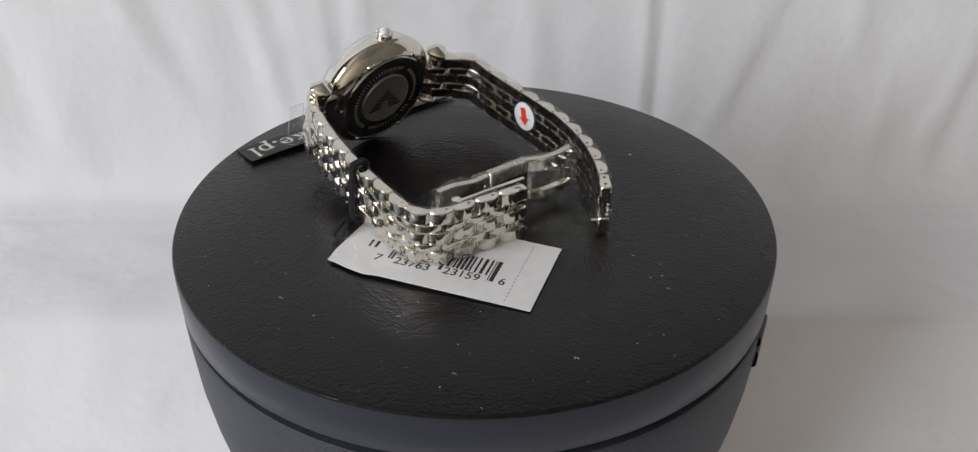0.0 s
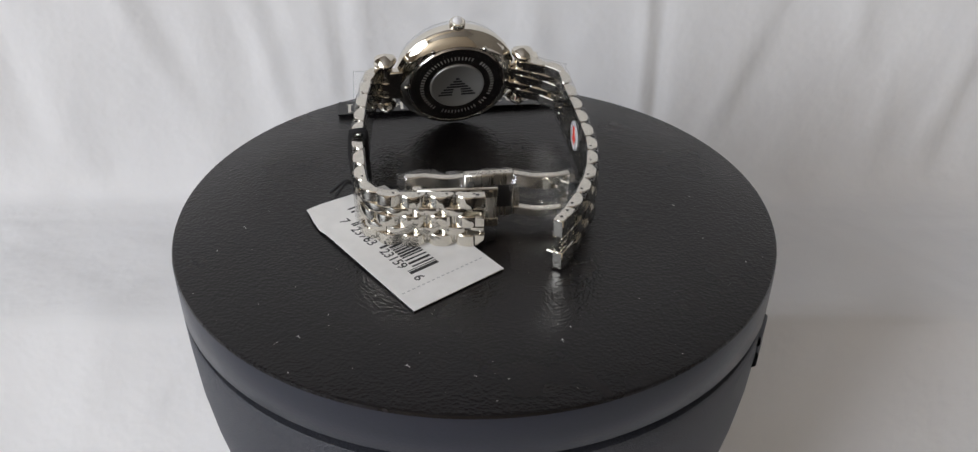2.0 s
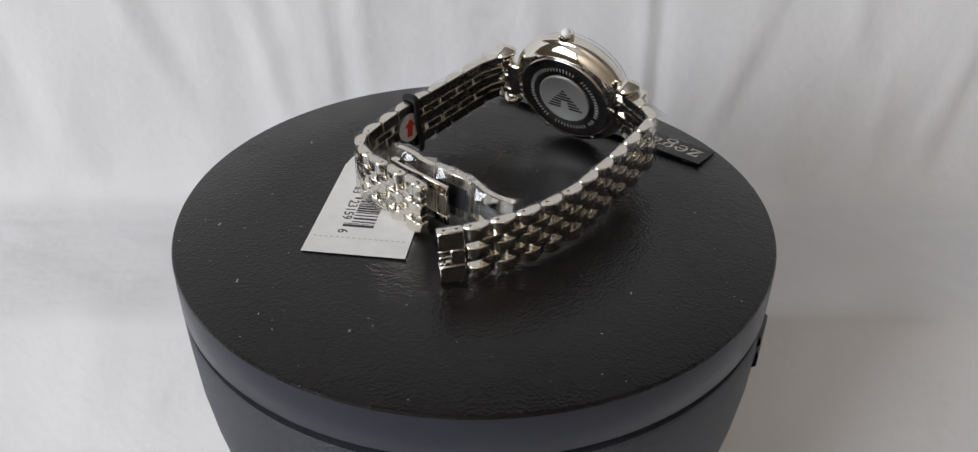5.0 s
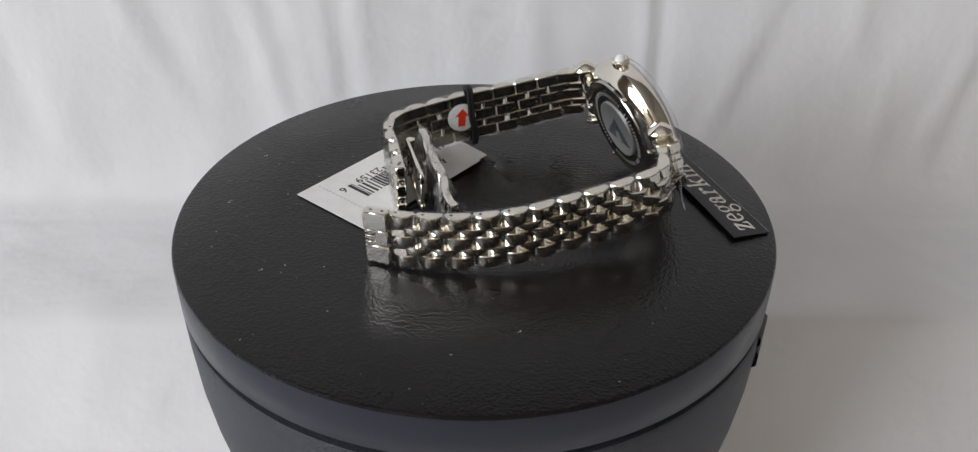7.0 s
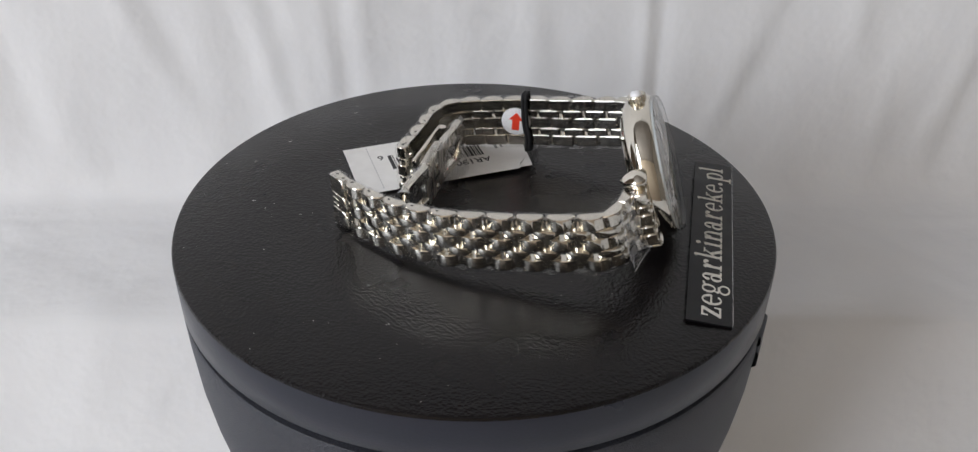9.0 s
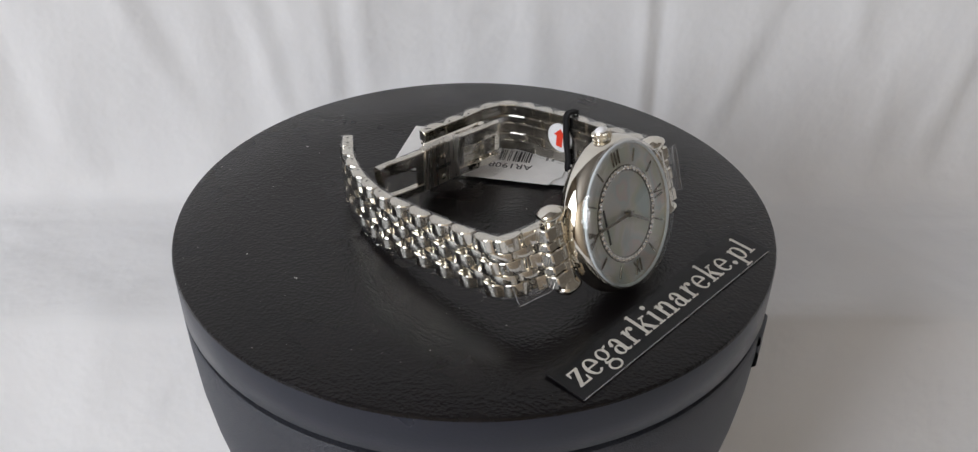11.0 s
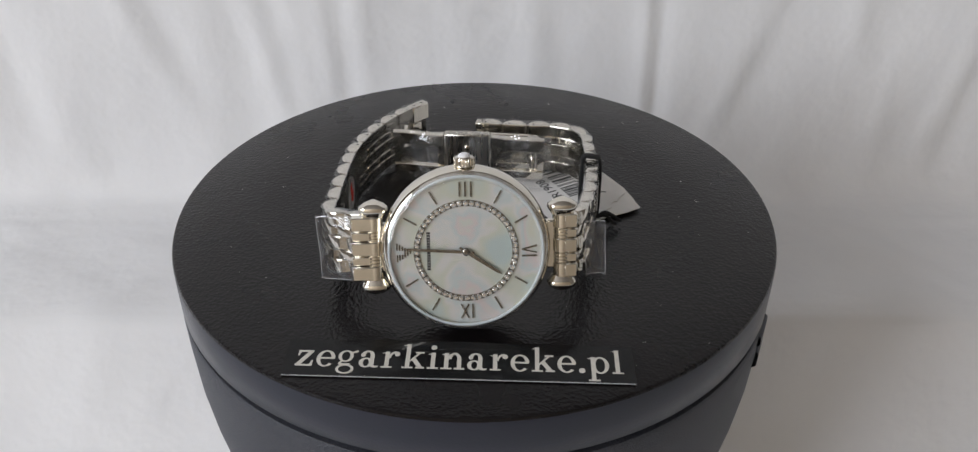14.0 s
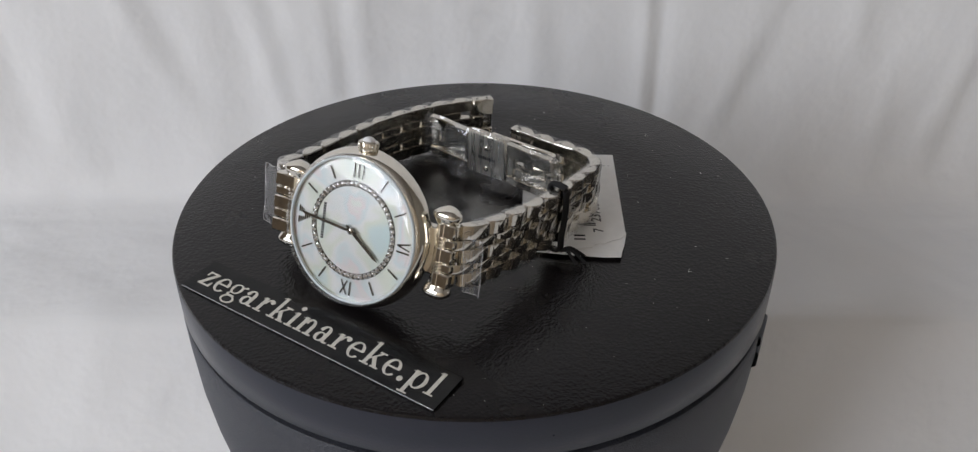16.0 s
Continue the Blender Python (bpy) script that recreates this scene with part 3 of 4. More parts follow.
def make_band(watch, band, sticker_s, turn, tail):
    first = 1.4
    count = round((band.length - first - tail) / PITCH)
    pitch = (band.length - first - tail) / count
    end0 = first + count * pitch
    # cross pins
    g = Geo()
    for k in range(count + 1):
        s = first + pitch * k
        g.tube([band.point(s, 0.3, -1.6), band.point(s, BAND_W - 0.3, -1.6)], 0.55, 8)
    strip = part("bracelet", g, SATIN, watch, "polished steel five-row bracelet half in clear film")
    for k in range(count):
        for r, (across, width, thin) in enumerate(ROWS):
            s = first + pitch * (k + (0.0 if thin else 0.5))
            ob = part("link", LINK_THIN if thin else (LINK_FLAT if k == 0 else (LINK_MID if r == 2 else LINK_EDGE)), None, strip)
            ob.matrix_basis = band.matrix(s, across)
        if k:
            ob = part("link", LINK_CROSS, None, strip)
            ob.matrix_basis = band.matrix(first + pitch * k, 1.0)
    # pin holes along both edges, where links can be taken out: flat dark discs paint their shade
    for k in range(count):
        if k > count // 2:
            s = first + pitch * (k + 0.72)
            p, t, n, w = band.axes(s)
            part("pin_hole_shade", Geo(p - n * 1.75, (t, n, w)).turn([(0.34, 0.015), (0.02, 0.02)], 12, False), HOLE_SHADE, strip)
    # round sticker with an arrow on the inside
    p, t, n, w = band.axes(sticker_s)
    mid = p - w * BAND_W * 0.47
    face = Geo(mid - n * 2.95, (t, w, -n))
    st = part("sticker", face.turn([(3.9, -0.12), (3.9, 0.0), (3.8, 0.03), (0.02, 0.05)], 40, False), STICKER, strip, "round white sticker with red arrow")
    c, q = math.cos(radians(turn)), math.sin(radians(turn))
    o = [(0, 2.6), (2.0, 0.4), (1.0, 0.4), (1.0, -2.5), (-1.0, -2.5), (-1.0, 0.4), (-2.0, 0.4)]
    o = [(x * c - y * q, x * q + y * c) for x, y in o]
    part("arrow", Geo(mid - n * 2.95, (t, w, -n)).prism(o, 0.05, 0.09), RED, st, "red arrow")
    return strip, end0


def make_end_a(watch, strip, s0):
    """The free end: a notched end piece that holds a spring bar."""
    band = BAND_A
    p, t, n, w = band.axes(band.length)
    o = p
    L = band.length - s0
    ax = (t, n, -w)
    for lo, hi in (((-L, -2.7, 0), (0.2, -0.15, 4.6)), ((-L, -2.7, BAND_W - 4.6), (0.2, -0.15, BAND_W)), ((-L, -2.7, 4.7), (-2.4, -0.3, BAND_W - 4.7))):
        part("end_piece", Geo(o, ax).box(lo, hi, 0.25), STEEL, strip)
    for z in (4.7, 6.2, 7.7):
        part("end_rib", Geo(o, ax).box((-2.4, -0.75, z), (0.1, -0.3, z + 0.9), 0.12), STEEL, strip)
    part("spring_bar", Geo(o, ax).tube([(-0.7, -1.6, 3.6), (-0.7, -1.6, 10.2)], 0.75, 12), SATIN, strip, "satin spring bar")
    part("release_pin", Geo(o, ax).tube([(-0.6, -2.5, 9.6), (-0.6, -4.2, 9.6)], 0.4, 10), STEEL, strip)
    for x in (-1.4, -4.2):
        part("pin_hole_shade", Geo(o, (t, n, w)).add([(x + 0.38 * math.cos(a), -1.45 + 0.38 * math.sin(a), 0.015) for a in np.linspace(0, 6.28, 12, endpoint=False)], [tuple(range(12))]), HOLE_SHADE, strip)


def make_end_b(watch, strip, s0):
    band = BAND_B
    p, t, n, w = band.axes(band.length)
    L = band.length - s0
    ax = (t, n, -w)
    for z0, z1 in ((0, WIDE), (WIDE + THIN, 2 * WIDE + THIN), (BAND_W - WIDE, BAND_W)):
        part("end_piece", Geo(p, ax).box((-3.4, -2.75, z0), (0.3, -0.35, z1), 0.25), STEEL, strip)
    for z in (WIDE + 0.3, 2 * WIDE + THIN + 0.3):
        part("end_rib", Geo(p, ax).box((-2.8, -2.5, z), (0.1, -0.7, z + 0.9), 0.12), STEEL, strip)
    part("pin_hole_shade", Geo(p, (t, n, w)).add([(-1.4 + 0.42 * math.cos(a), -1.4 + 0.42 * math.sin(a), 0.02) for a in np.linspace(0, 6.28, 12, endpoint=False)], [tuple(range(12))]), HOLE_SHADE, strip)


# the unfolded clasp: a curved line inside the ring, on its edge
CLASP = Curve([(-13.2, -14.2, 13.4), (-8.5, -12.6, 13.5), (-3.5, -11.6, 13.2), (2.0, -9.8, 13.7), (6.5, -8.2, 13.9), (11.0, -6.4, 13.7), (16.0, -5.6, 13.2), (20.5, -4.4, 13.4), (23.6, -2.9, 13.6)])


def clasp_axes(s):
    t = CLASP.along(s)
    t[2] = 0
    t = unit(t)
    n = np.array((-t[1], t[0], 0))     # towards the middle of the ring
    return CLASP.at(s), t, n


def make_clasp(watch):
    L = CLASP.length

    def rail(s0, s1, z0, z1, a, b, k=26):
        """A curved flat rail of the clasp between two lengths, with thickness."""
        g, rows = Geo(), []
        for s in np.linspace(s0, s1, k):
            p, t, n = clasp_axes(s)
            c = 0.18
            prof = [(a, z0 + c), (a + c, z0), (b - c, z0), (b, z0 + c), (b, z1 - c), (b - c, z1), (a + c, z1), (a, z1 - c), (a, z0 + c)]
            rows.append([(*(p + n * d)[:2], p[2] - 13.5 + z) for d, z in prof])
        return g.sheet(rows).add([r for r in rows[0][:-1]] + [r for r in rows[-1][:-1]], [tuple(range(8)), tuple(range(8, 16))])
    lo, hi = 3.2, 14.3
    s1, s2 = L * 0.36, L * 0.66
    p, t, n = clasp_axes(0.5 * (s1 + s2))
    half = (s2 - s1) / 2
    clasp = part("clasp", Geo((p[0], p[1], 0), (t, n, (0, 0, 1))).box((-half, -1.2, lo + 0.1), (half, 1.2, hi + 0.6), 0.35), BRUSHED, watch, "open folding clasp of satin steel in clear film")
    for z in (5.4, 11.2):
        part("rivet", Geo((p[0], p[1], 0) + n * 1.2, (t, (0, 0, 1), n)).add([(x, y + z, h) for r, h in ((0.75, 0), (0.7, 0.25), (0.4, 0.45)) for x, y in
             [(r * math.cos(a), r * math.sin(a)) for a in np.linspace(0, 6.28, 14, endpoint=False)]],
             [(j * 14 + i, j * 14 + (i + 1) % 14, (j + 1) * 14 + (i + 1) % 14, (j + 1) * 14 + i) for j in range(2) for i in range(14)] + [tuple(range(28, 42))]), STEEL, clasp)
    # raised dark plate stands in for the shade inside the clasp's opening
    part("recess_shade", Geo((p[0], p[1], 0), (t, n, (0, 0, 1))).box((-half + 0.5, -1.26, lo + 2.8), (half - 0.5, -1.19, hi - 2.4), 0), ENGRAVED, clasp, "dark plate painted as the shade of an opening")
    for z in (5.2, 12.6):
        part("screw", Geo((p[0], p[1], 0), (t, n, (0, 0, 1))).tube([(-half + 1.6, -1.5, z), (-half + 1.6, -1.1, z)], 0.85, 14), SATIN, clasp)
    x = -2.6
    for k in range(8):
        part("engraved_bar", Geo((p[0], p[1], 0) + n * 1.2, (t, n, (0, 0, 1))).box((x, 0.0, 7.9), (x + 0.5, 0.05, 8.8), 0), ENGRAVED, clasp)
        x += 0.66
    for a, b in ((0.4, s1 - 0.15), (s2 + 0.15, L)):
        part("blade_rail", rail(a, b, 10.9, hi, -0.9, 0.9), STEEL, clasp, "curved polished clasp blade")
        part("blade_rail", rail(a, b, lo, 5.4, -0.9, 0.9), STEEL, clasp)
        for s in (a + 0.6, b - 1.0):
            part("blade_bridge", rail(s - 0.7, s + 0.9, 5.4, 10.8, -0.5, 0.5, 4), STEEL, clasp)
    # inner cover blade beside the fixed end, hinged on a roller
    q, t2, n2, w2 = BAND_B.axes(BAND_B.length - 11)
    p0 = q - n2 * 5.6
    part("hinge_roller", Geo().tube([(-9.2, -16.6, 2.6), (-9.2, -16.6, 13.0)], 1.1, 14), STEEL, clasp)
    g = Geo()
    a, b = np.array((-9.0, -17.4)), np.array((9.5, -11.5))
    d = unit(np.append(b - a, 0))
    m = np.array((-d[1], d[0], 0))
    part("blade_rail", Geo((*a, 0), (d, m, (0, 0, 1))).box((0, -0.5, 10.4), (18.6, 0.5, 13.0), 0.2), STEEL, clasp)
    part("blade_rail", Geo((*a, 0), (d, m, (0, 0, 1))).box((0, -0.5, 2.6), (18.6, 0.5, 5.0), 0.2), STEEL, clasp)
    part("catch_plate", Geo((*a, 0), (d, m, (0, 0, 1))).box((11.4, -0.4, 4.8), (18.4, 0.4, 10.6), 0.2), BRUSHED, clasp)
    part("catch_plate", Geo((*a, 0), (d, m, (0, 0, 1))).box((2.4, -0.3, 4.8), (5.8, 0.3, 10.6), 0.2), STEEL, clasp)
    for z in (4.0, 11.6):
        part("screw", Geo((*a, 0), (d, m, (0, 0, 1))).tube([(16.8, -0.9, z), (16.8, -0.4, z)], 0.8, 14), SATIN, clasp)


def make_film(watch, band, s0, s1, seed):
    """A crinkled clear sleeve round one half of the bracelet."""
    rows = []
    prof = [(-0.2, -2.9), (-0.3, -1.4), (-0.15, 0.1), (1.5, 0.28), (4.2, 0.2), (7, 0.3), (10, 0.2), (12.4, 0.28), (13.8, 0.1), (13.95, -1.4), (13.8, -2.9), (11, -3.05), (7, -2.95), (3, -3.05), (-0.2, -2.9)]
    for s in np.linspace(s0, s1, int((s1 - s0) / 0.8)):
        p, t, n, w = band.axes(s)
        row = []
        for k, (a, o) in enumerate(prof):
            kk = k % (len(prof) - 1)
            j = noise.noise((s * 0.45, kk * 0.9, seed)) + 0.6 * noise.noise((s * 1.3, kk * 1.7, seed + 5))
            flat = 0.28 * math.sin(2 * math.pi * (s - 1.4) / PITCH) * (-1.9 < o)
            c = p - w * (a + 0.12 * j) + n * (o + 0.22 * j + flat * 0.6)
            c[2] = max(c[2], 0.15)
            row.append(c)
        rows.append(row)
    return clearly(part("film_sleeve", Geo().sheet(rows), FILM, watch, "crinkled clear protective film"))


def film_sheet(watch, name, corner, a, b, la, lb, bulge, seed, normal, mat=None):
    """A loose flap of film, from a corner along a and b."""
    rows = []
    for i in range(14):
        row = []
        for j in range(14):
            x, y = i / 13, j / 13
            d = bulge * math.sin(math.pi * x) * (0.4 + y) + 0.5 * noise.noise((x * 3, y * 2.5, seed))
            row.append(np.array(corner) + np.array(a) * la * x + np.array(b) * lb * (y + 0.06 * noise.noise((x * 2, 4, seed))) + np.array(normal) * d)
        rows.append(row)
    flap = clearly(part(name, Geo().sheet(rows), mat or FLAP_FILM, watch, "loose clear film flap"))
    rim = rows[0] + [r[-1] for r in rows[1:]] + rows[-1][-2::-1] + [r[0] for r in rows[-2:0:-1]]
    # hazy tube paints the bright line along the flap's border
    clearly(part("film_edge_glint", Geo().tube(rim, 0.07, 5, True), FILM_GLINT, flap))
    return flap


def make_clasp_film(watch):
    """Crumpled film folded over the open clasp."""
    L, rows = CLASP.length, []
    prof = [(-1.4, 1.2), (-1.7, 5.0), (-1.3, 9), (-1.7, 13.2), (-0.9, 15.0), (0.2, 15.6), (1.2, 14.8), (1.7, 12), (1.3, 8), (1.8, 4), (2.4, 1.0)]
    for s in np.linspace(-1.5, L + 1.0, 60):
        p, t, n = clasp_axes(min(max(s, 0), L))
        p = p + t * (s - min(max(s, 0), L))
        row = []
        for k, (d, z) in enumerate(prof):
            j = noise.noise((s * 0.13, k * 0.45, 3.0)) + 0.35 * noise.noise((s * 0.5, k * 0.9, 7.0))
            pinch = 1.0 + 0.5 * math.sin(s * 0.5)
            q = p + n * (d * pinch + 0.8 * j)
            zz = z - 0.6 * (z > 12) + (p[2] - 13.5) + 0.9 * j * (z > 9)
            row.append((q[0], q[1], max(zz, 0.2)))
        rows.append(row)
    clearly(part("film_sleeve", Geo().sheet(rows), LOOSE_FILM, watch, "crumpled clear film over the clasp", smooth=28))


def make_watch():
    w = thing("wrist_watch", (-5, 12, 0), "polished steel ladies' wrist watch lying open on its side, film-wrapped", "watch")
    make_dial(w)
    make_case(w)
    make_lugs(w)
    sa, ea = make_band(w, BAND_A, 36.5, 198, 5.6)
    make_end_a(w, sa, ea)
    sb, eb = make_band(w, BAND_B, 35.5, 10, 0.5)
    make_end_b(w, sb, eb)
    make_clasp(w)
    make_film(w, BAND_A, 2.0, BAND_A.length + 0.2, 1.0)
    make_film(w, BAND_B, 4.0, BAND_B.length + 0.3, 9.0)
    make_clasp_film(w)
    # flaps that stand off beside the lugs
    p, t, n, ww = BAND_A.axes(6)
    film_sheet(w, "film_flap", BAND_A.point(3.0, 0.4, 0.7), unit(t * 0.99 + n * 0.06), -ww, 10.5, 13.2, 0.3, 2.0, n)
    p, t, n, ww = BAND_B.axes(4)
    film_sheet(w, "film_flap", BAND_B.point(1.2, 2.0, 0.9), unit(t * 0.45 + n * 0.8), -ww, 4.0, 11.6, 0.6, 6.0, t)
    return w


# ---------- tag, string and label ----------
TA, TE = np.array((-38.6, -16.5)), unit((0.796, -0.605))
TU = np.array((-TE[1], TE[0]))


def make_tag():
    tag = thing("price_tag", (-14, -20, 0), "white card tag with barcode under the bracelet", "tag")
    L, H = 46.8, 24.4

    def spot(e, u, z):
        q = TA + TE * e + TU * u
        return (q[0], q[1], z + 0.7 * (1 - e / 46.8))

    def card(outline, z, thick, lift):
        """A card cut to an outline, slightly warped."""
        g, k = Geo(), len(outline)
        mid = np.mean(outline, 0)
        ring = [[(mid + (np.array(p) - mid) * f) for p in outline] for f in (0.02, 0.5, 1.0)]
        v = []
        for top in (1, 0):
            for r in ring:
                v += [spot(e, u, z + thick * top + lift(e, u)) for e, u in r]
        f = []
        for b in (0, 3 * k):
            for j in range(2):
                f += [(b + j * k + i, b + j * k + (i + 1) % k, b + (j + 1) * k + (i + 1) % k, b + (j + 1) * k + i) for i in range(k)]
            f.append(tuple(range(b, b + k)))
        f += [(2 * k + i, 2 * k + (i + 1) % k, 5 * k + (i + 1) % k, 5 * k + i) for i in range(k)]
        return g.add(v, f)
    lift = lambda e, u: 0.0
    jag = [(1.6, 8.2), (2.8, 7.6), (3.6, 6.2), (3.2, 5.4), (4.6, 3.6), (5.4, 1.4), (7.4, 0)]
    front = jag + [(10, 0), (20, 0), (34, 0), (L, 0), (L, 8), (L, 16), (L, H), (36, H), (24, H), (12, H), (4.0, H), (3.2, 22), (1.2, 20), (0.8, 14)]
    body = part("card", card(front, 0.32, 0.2, lift), PAPER, tag)
    under = [(-1.8, 6), (-1.6, 1.8), (0.6, 1.4), (3.5, 0.6), (8, -0.2), (12, 0.4), (30, 0.8), (44, 0.5), (44, 12), (44, 23.5), (30, 23.6), (12, 23.6), (0.2, 23.4), (-1.0, 15)]
    part("backing_card", card(under, 0.05, 0.2, lift), PAPER, tag)
    # bar code
    rnd = random.Random(7)
    e = 10.8
    while e < 36.0:
        w = rnd.choice((0.25, 0.25, 0.5, 0.5, 0.75, 1.0))
        if not (22.3 < e < 22.9):
            low = 6.8 if (e < 12 or e > 34 or 22 < e < 23.4) else 8.6
            g = Geo()
            c = [spot(x, y, z) for z in (0.522, 0.54) for x, y in ((e, low), (e + w, low), (e + w, 14.4), (e, 14.4))]
            g.add(c, [(0, 1, 2, 3), (4, 5, 6, 7), (0, 1, 5, 4), (1, 2, 6, 5), (2, 3, 7, 6), (3, 0, 4, 7)])
            part("barcode_bar", g, INK, body)
        e += w + rnd.choice((0.25, 0.25, 0.5, 0.75))

    def words(text, size, e, u, mat):
        pts, faces = lettering(text, size, 0.012, 0.008)
        g = Geo((*spot(e, u, 0.54),), ((*TE, -0.015), (*TU, 0), (0, 0, 1))).add(pts, faces)
        part("printed_digits", g, mat, body)
    words("7", 3.5, 8.8, 6.2, INK)
    words("23763", 3.5, 17.0, 6.5, INK)
    words("23159", 3.5, 28.7, 6.9, INK)
    words("6", 3.5, 38.0, 7.4, INK)
    words("AR1908", 3.6, 15.6, 16.9, INK)
    # perforation across the stub
    for k in range(17):
        u = 1.2 + k * 1.32
        g = Geo((*spot(40.6, u, 0.53),), ((*TE, -0.015), (*TU, 0), (0, 0, 1))).box((-0.16, 0, -0.005), (0.16, 0.75, 0.012), 0)
        part("perforation", g, GREY_INK, body)
    # grey thread mark at the torn end
    for e0, u0, w, h in ((4.6, 9.6, 0.6, 2.6), (6.1, 9.6, 0.7, 2.6)):
        g = Geo((*spot(e0, u0, 0.53),), ((*TE, -0.015), (*TU, 0), (0, 0, 1))).box((0, 0, -0.005), (w, h, 0.012), 0)
        part("printed_bar", g, INK, body)
    return tag


def make_string():
    s = 32.6
    st = thing("tag_string", (-27, -6, 0), "black elastic cord tied round the bracelet and tag", "cord")
    b = BAND_B
    for d in (-0.45, 0.45):
        loop = []
        for a, o in ((-0.8, 0.3), (-1.1, -1.4), (-0.8, -3.3), (3, -3.5), (7, -3.5), (11, -3.5), (14.4, -3.4), (14.9, -1.6), (14.5, 0.4), (11, 0.7), (7, 0.75), (3, 0.7)):
            loop.append(b.point(s + d + 0.25 * math.sin(a), a, o))
        c = Curve(loop + [loop[0]])
        part("cord", Geo().tube([c.at(q) for q in np.linspace(0, c.length, 60, endpoint=False)], 0.5, 8, True), STRING, st)
    base = b.point(s, 14.6, 0.9)
    for k, (dx, dy) in enumerate(((-4.5, -1.0), (-5.0, -3.2), (-3.0, -4.6))):
        p = Curve([base, base + np.array((dx * 0.4, dy * 0.4, 0.7)), (base[0] + dx, base[1] + dy, 1.3)])
        part("cord_end", Geo().tube([p.at(q) for q in np.linspace(0, p.length, 14)], 0.4, 7), STRING, st)
    return st


# serif letter shapes on a lower-case height of one: bars, outlines, and rings (centre, radii, wall, hairline, angles)
FOOT, FLAG, STEM = ("bar", 0, 0, 0.51, 0.085), ("poly", 0, 0.88, 0.3, 0.97, 0.34, 1.0, 0.34, 0.86, 0.16, 0.86), ("bar", 0.15, 0, 0.35, 0.98)
TALL_FLAG = ("poly", 0, 1.4, 0.3, 1.49, 0.34, 1.52, 0.34, 1.38, 0.16, 1.38)
SHAPES = {
    "z": (0.82, [("bar", 0.05, 0.9, 0.76, 1.0), ("bar", 0, 0, 0.8, 0.1), ("poly", 0.53, 0.92, 0.77, 0.92, 0.26, 0.08, 0.01, 0.08), ("poly", 0.05, 0.95, 0.05, 0.66, 0.11, 0.66, 0.2, 0.95),
                 ("poly", 0.8, 0.05, 0.8, 0.36, 0.74, 0.36, 0.64, 0.05)]),
    "e": (0.86, [("ring", 0.44, 0.49, 0.44, 0.52, 0.19, 0.08, 4, 318), ("bar", 0.15, 0.47, 0.85, 0.56)]),
    "g": (0.9, [("ring", 0.38, 0.66, 0.36, 0.36, 0.16, 0.07, 0, 360), ("poly", 0.6, 0.84, 0.72, 0.96, 0.92, 1.02, 0.92, 0.9, 0.76, 0.86, 0.66, 0.78),
                ("poly", 0.18, 0.38, 0.28, 0.36, 0.2, 0.24, 0.3, 0.14, 0.12, 0.1, 0.06, 0.2), ("ring", 0.42, -0.15, 0.42, 0.3, 0.13, 0.08, 0, 360), ("bar", 0.2, 0.06, 0.62, 0.19)]),
    "a": (0.92, [("ring", 0.33, 0.28, 0.33, 0.3, 0.19, 0.07, 0, 360), ("bar", 0.5, 0.1, 0.7, 0.7), ("ring", 0.38, 0.68, 0.32, 0.34, 0.2, 0.08, 0, 155), ("ring", 0.16, 0.74, 0.11, 0.11, 0.1, 0.1, 0, 360),
                 ("poly", 0.5, 0.14, 0.7, 0.14, 0.78, 0.08, 0.92, 0.1, 0.9, 0.02, 0.76, -0.02, 0.6, 0.0)]),
    "r": (0.84, [STEM, FOOT, FLAG, ("ring", 0.62, 0.56, 0.3, 0.44, 0.1, 0.1, 55, 178), ("ring", 0.71, 0.84, 0.13, 0.13, 0.12, 0.12, 0, 360)]),
    "k": (1.06, [("bar", 0.15, 0, 0.35, 1.5), FOOT, TALL_FLAG, ("poly", 0.34, 0.36, 0.34, 0.48, 0.74, 0.94, 0.86, 0.94), ("poly", 0.42, 0.54, 0.56, 0.7, 0.98, 0.06, 0.74, 0.06),
                 ("bar", 0.6, 0.915, 1.0, 1.0), ("bar", 0.64, 0, 1.06, 0.085)]),
    "i": (0.5, [STEM, FOOT, FLAG, ("ring", 0.25, 1.32, 0.14, 0.14, 0.13, 0.13, 0, 360)]),
    "n": (1.1, [STEM, FOOT, FLAG, ("ring", 0.62, 0.56, 0.33, 0.45, 0.19, 0.1, 0, 172), ("bar", 0.75, 0, 0.95, 0.58), ("bar", 0.61, 0, 1.1, 0.085)]),
    ".": (0.3, [("ring", 0.15, 0.13, 0.15, 0.15, 0.14, 0.14, 0, 360)]),
    "p": (1.0, [("bar", 0.15, -0.46, 0.35, 0.98), ("bar", 0, -0.5, 0.53, -0.415), FLAG, ("ring", 0.58, 0.49, 0.41, 0.52, 0.19, 0.08, 0, 360)]),
    "l": (0.52, [("bar", 0.15, 0, 0.35, 1.5), FOOT, TALL_FLAG])}


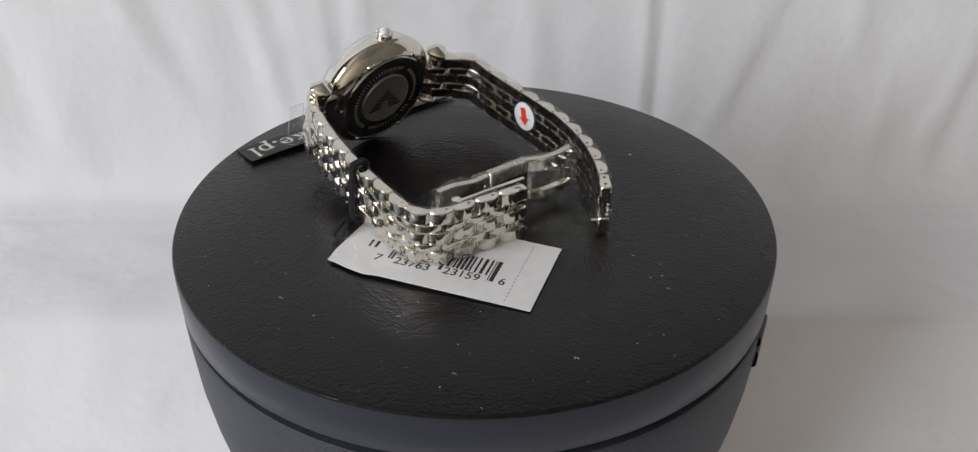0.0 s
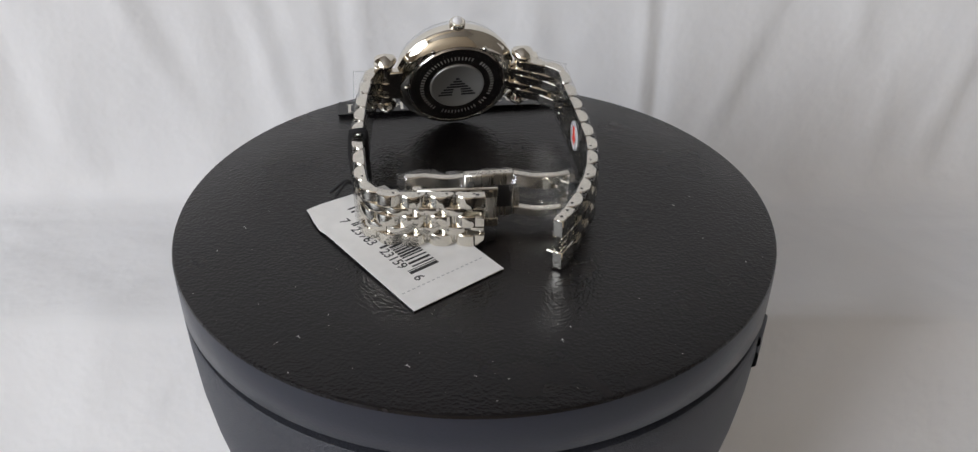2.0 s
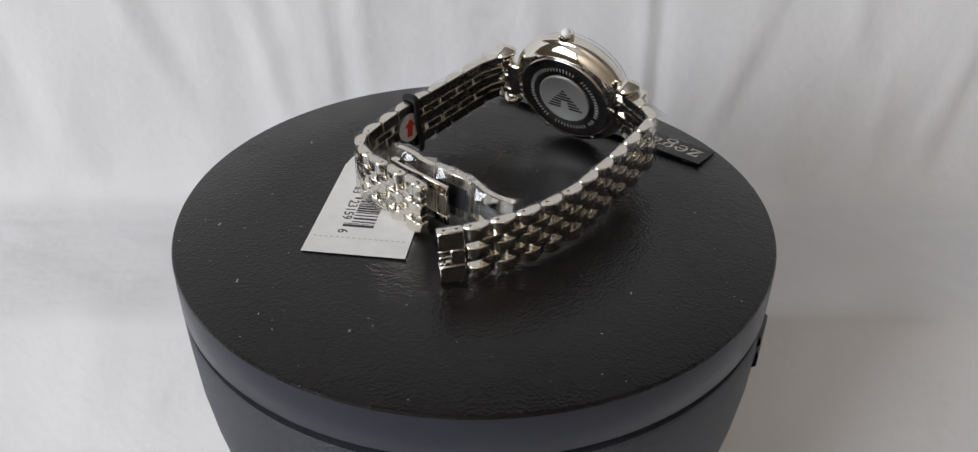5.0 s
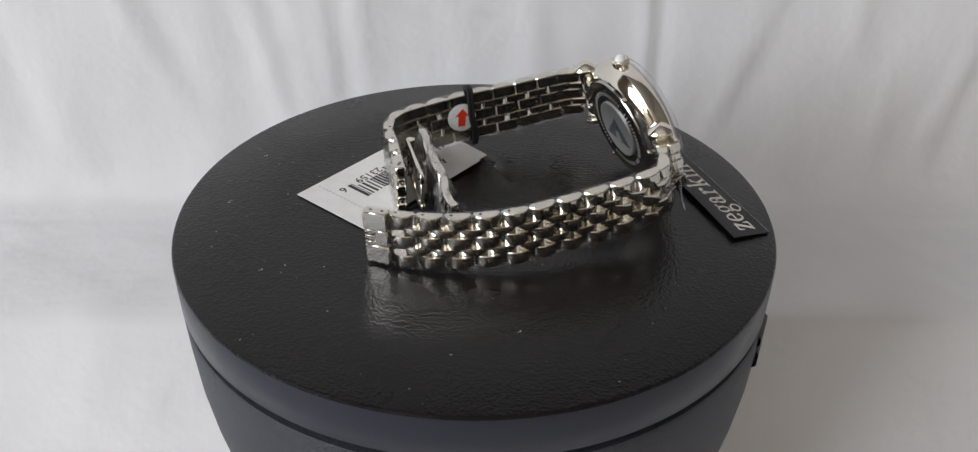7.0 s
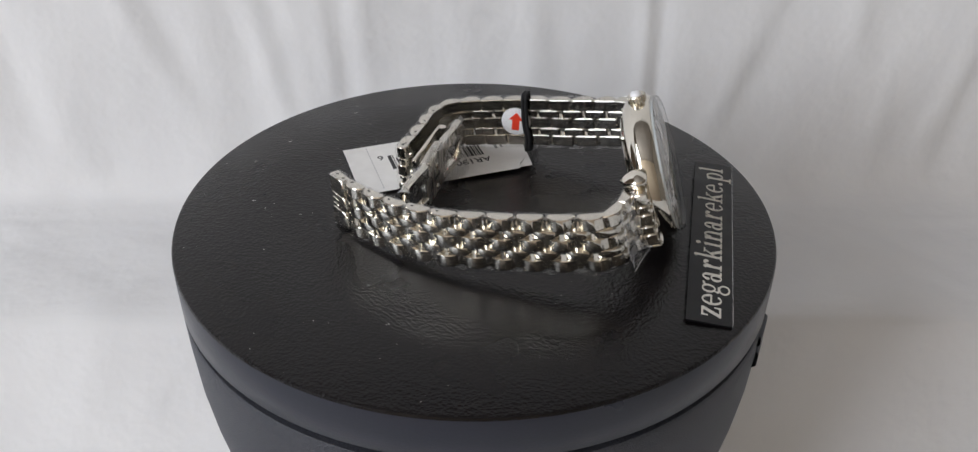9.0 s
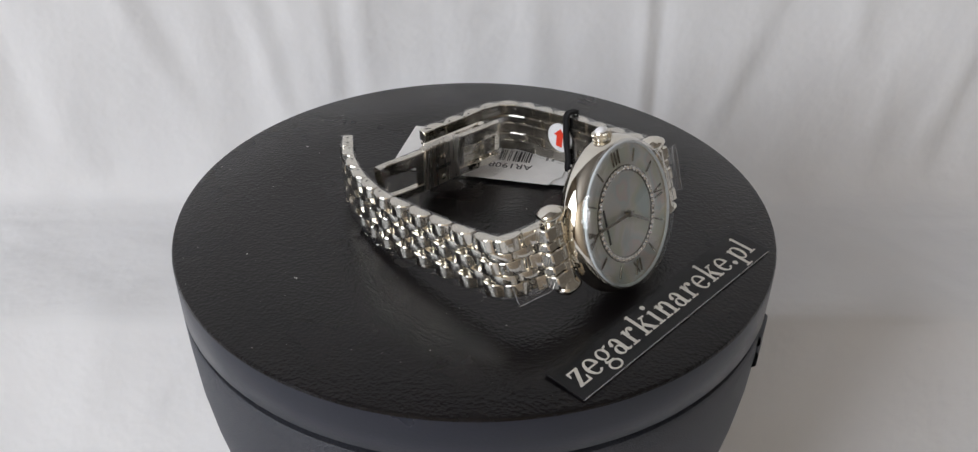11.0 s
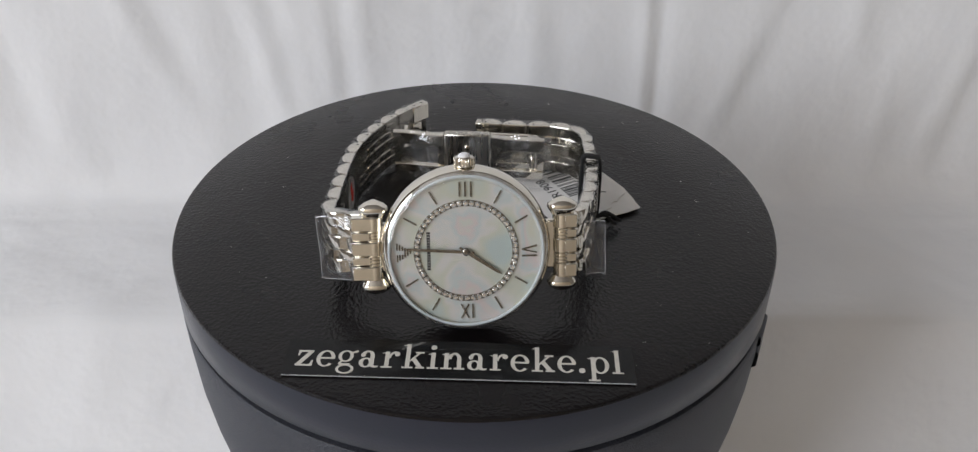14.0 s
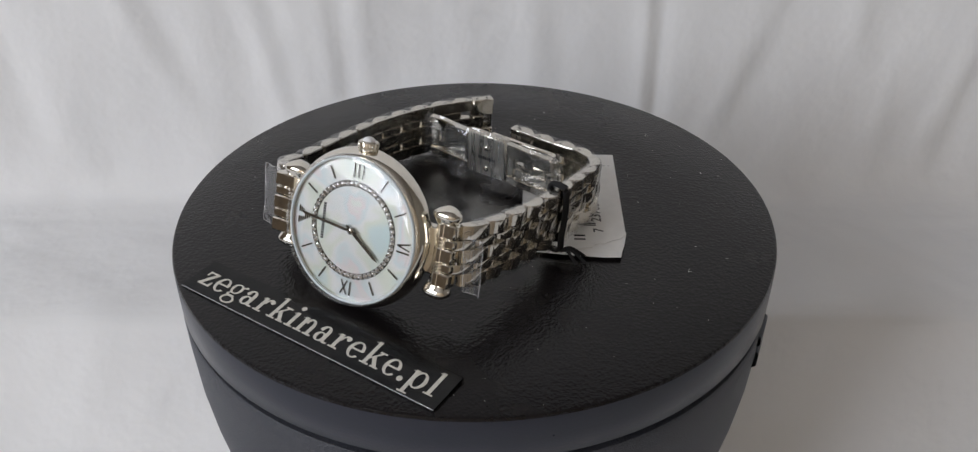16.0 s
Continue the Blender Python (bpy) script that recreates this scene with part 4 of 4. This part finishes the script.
def glyph(ch):
    """A letter's points and faces; each shape lies a hair above the one before."""
    wide, shapes = SHAPES[ch]
    pts, faces = [], []
    for k, (kind, *v) in enumerate(shapes):
        top, n = 0.03 + 0.006 * k, len(pts)
        if kind == "ring":
            cx, cy, rx, ry, wall, hair, a0, a1 = v
            steps = max(6, int((a1 - a0) / 15))
            for a in np.radians(np.linspace(a0, a1, steps + 1)):
                c, q = math.cos(a), math.sin(a)
                pts += [(cx + rx * c, cy + ry * q, top), (cx + (rx - wall) * c, cy + (ry - hair) * q, top), (cx + rx * c, cy + ry * q, -0.02), (cx + (rx - wall) * c, cy + (ry - hair) * q, -0.02)]
            for i in range(steps):
                b = n + 4 * i
                faces += [(b, b + 4, b + 5, b + 1), (b, b + 2, b + 6, b + 4), (b + 1, b + 5, b + 7, b + 3)]
            continue
        o = [(v[0], v[1]), (v[2], v[1]), (v[2], v[3]), (v[0], v[3])] if kind == "bar" else list(zip(v[::2], v[1::2]))
        m = len(o)
        pts += [(x, y, top) for x, y in o] + [(x, y, -0.02) for x, y in o]
        faces += [tuple(range(n, n + m))] + [(n + i, n + m + i, n + m + (i + 1) % m, n + (i + 1) % m) for i in range(m)]
    return wide, pts, faces


def make_label():
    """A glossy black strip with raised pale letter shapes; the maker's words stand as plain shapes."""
    lb = thing("label_strip", (-21, 54, 0), "glossy black strip with ivory printed shop sign", "label")
    P0 = np.array((12.4, 62.2))                   # inner corner at the first letter
    ex = unit((-62.8, -24.7))
    ey = np.array((ex[1], -ex[0]))                 # towards the platter's edge
    if ey[1] < 0:
        ey = -ey
    L, H = 68.2, 9.6

    def z_at(y, x):
        return 0.12 + 0.75 * smoothstep(1 - y / H) * (0.5 + 0.5 * smoothstep(x / 20) * smoothstep((L - x) / 12))
    rows_t, rows_b = [], []
    for x in np.linspace(0, L, 40):
        rt = []
        for y in np.linspace(0, H, 9):
            q = P0 + ex * x + ey * y
            rt.append((q[0], q[1], z_at(y, x) + 0.45))
        rows_t.append(rt)
    g = Geo().sheet(rows_t)
    g.sheet([[(x, y, z - 0.42) for x, y, z in r] for r in rows_t])
    n, k = 40, 9
    off = n * k
    edge = [i for i in range(k)] + [j * k + k - 1 for j in range(1, n)] + [(n - 1) * k + i for i in range(k - 2, -1, -1)] + [j * k for j in range(n - 2, 0, -1)]
    g.f += [(edge[i], edge[(i + 1) % len(edge)], off + edge[(i + 1) % len(edge)], off + edge[i]) for i in range(len(edge))]
    strip = part("strip", g, PLATE, lb, smooth=50)
    # raised print, one mesh a letter
    word = "zegarkinareke.pl"
    em = (L - 4.4) / (sum(SHAPES[ch][0] for ch in word) + 0.13 * (len(word) - 1))
    x = 0.0
    for ch in word:
        wide, pts, faces = glyph(ch)
        v = []
        for px, py, pz in pts:
            gx, gy = 2.2 + (px + x) * em, 7.25 - py * 4.15
            q = P0 + ex * gx + ey * gy
            v.append((q[0], q[1], z_at(gy, gx) + 0.47 + pz))
        part("letter", Geo().add(v, faces), LETTER, strip)
        x += wide + 0.13
    # clear film edge that sticks out past the print; milky tube paints its glint
    pts = []
    for gx in np.linspace(0.1, L - 0.1, 40):
        q = P0 + ex * gx + ey * (H + 0.1)
        pts.append((q[0], q[1], z_at(H, gx) + 0.3))
    part("film_edge_glint", Geo().tube(pts, 0.13, 6), FILM_GLINT, strip, "clear glossy film edge with painted white glint")
    return lb


WATCH = make_watch()
TAG = make_tag()
CORD = make_string()
LABEL = make_label()
LINT = make_dust()

# ---------- what turns ----------
TURN = [16.9, 8.9, 1.0, -6.9, -14.5, -22.0, -29.5, -37.1, -44.8, -52.8, -60.9, -68.9, -77.0, -85.1, -93.2, -101.3, -109.2, -117.1,
        -124.9, -132.7, -140.6, -148.5, -156.3, -164.2, -172.1, -180.0, -188.0, -196.1, -204.1, -212.1, -220.1, -228.0, -235.7]     # degrees, every half second
AXIS = Matrix.Translation((-0.0004, 0, 0))                                           # the spindle stands a hair off the middle
LEAN = pose(0, 0, 0, -0.32, 0, 0) @ pose(0, 0, 0, 0, -0.07, 0)                       # the platter does not run quite true


def motions():
    spins = []
    for k in range(len(TURN) * 2 - 1):
        i = k // 2
        a = TURN[i] if k % 2 == 0 else (TURN[i] + TURN[i + 1]) / 2
        spins.append((k * 0.25, AXIS @ pose(0, 0, 0, 0, 0, a) @ LEAN))
    walk(PLATTER, [(t, Matrix.Translation((0.0004, 0, 0.15)) @ m) for t, m in spins])
    for ob in (WATCH, TAG, CORD, LABEL, LINT):
        base = Matrix.Translation(Vector(ob["base"]))
        walk(ob, [(t, m @ base) for t, m in spins])


motions()
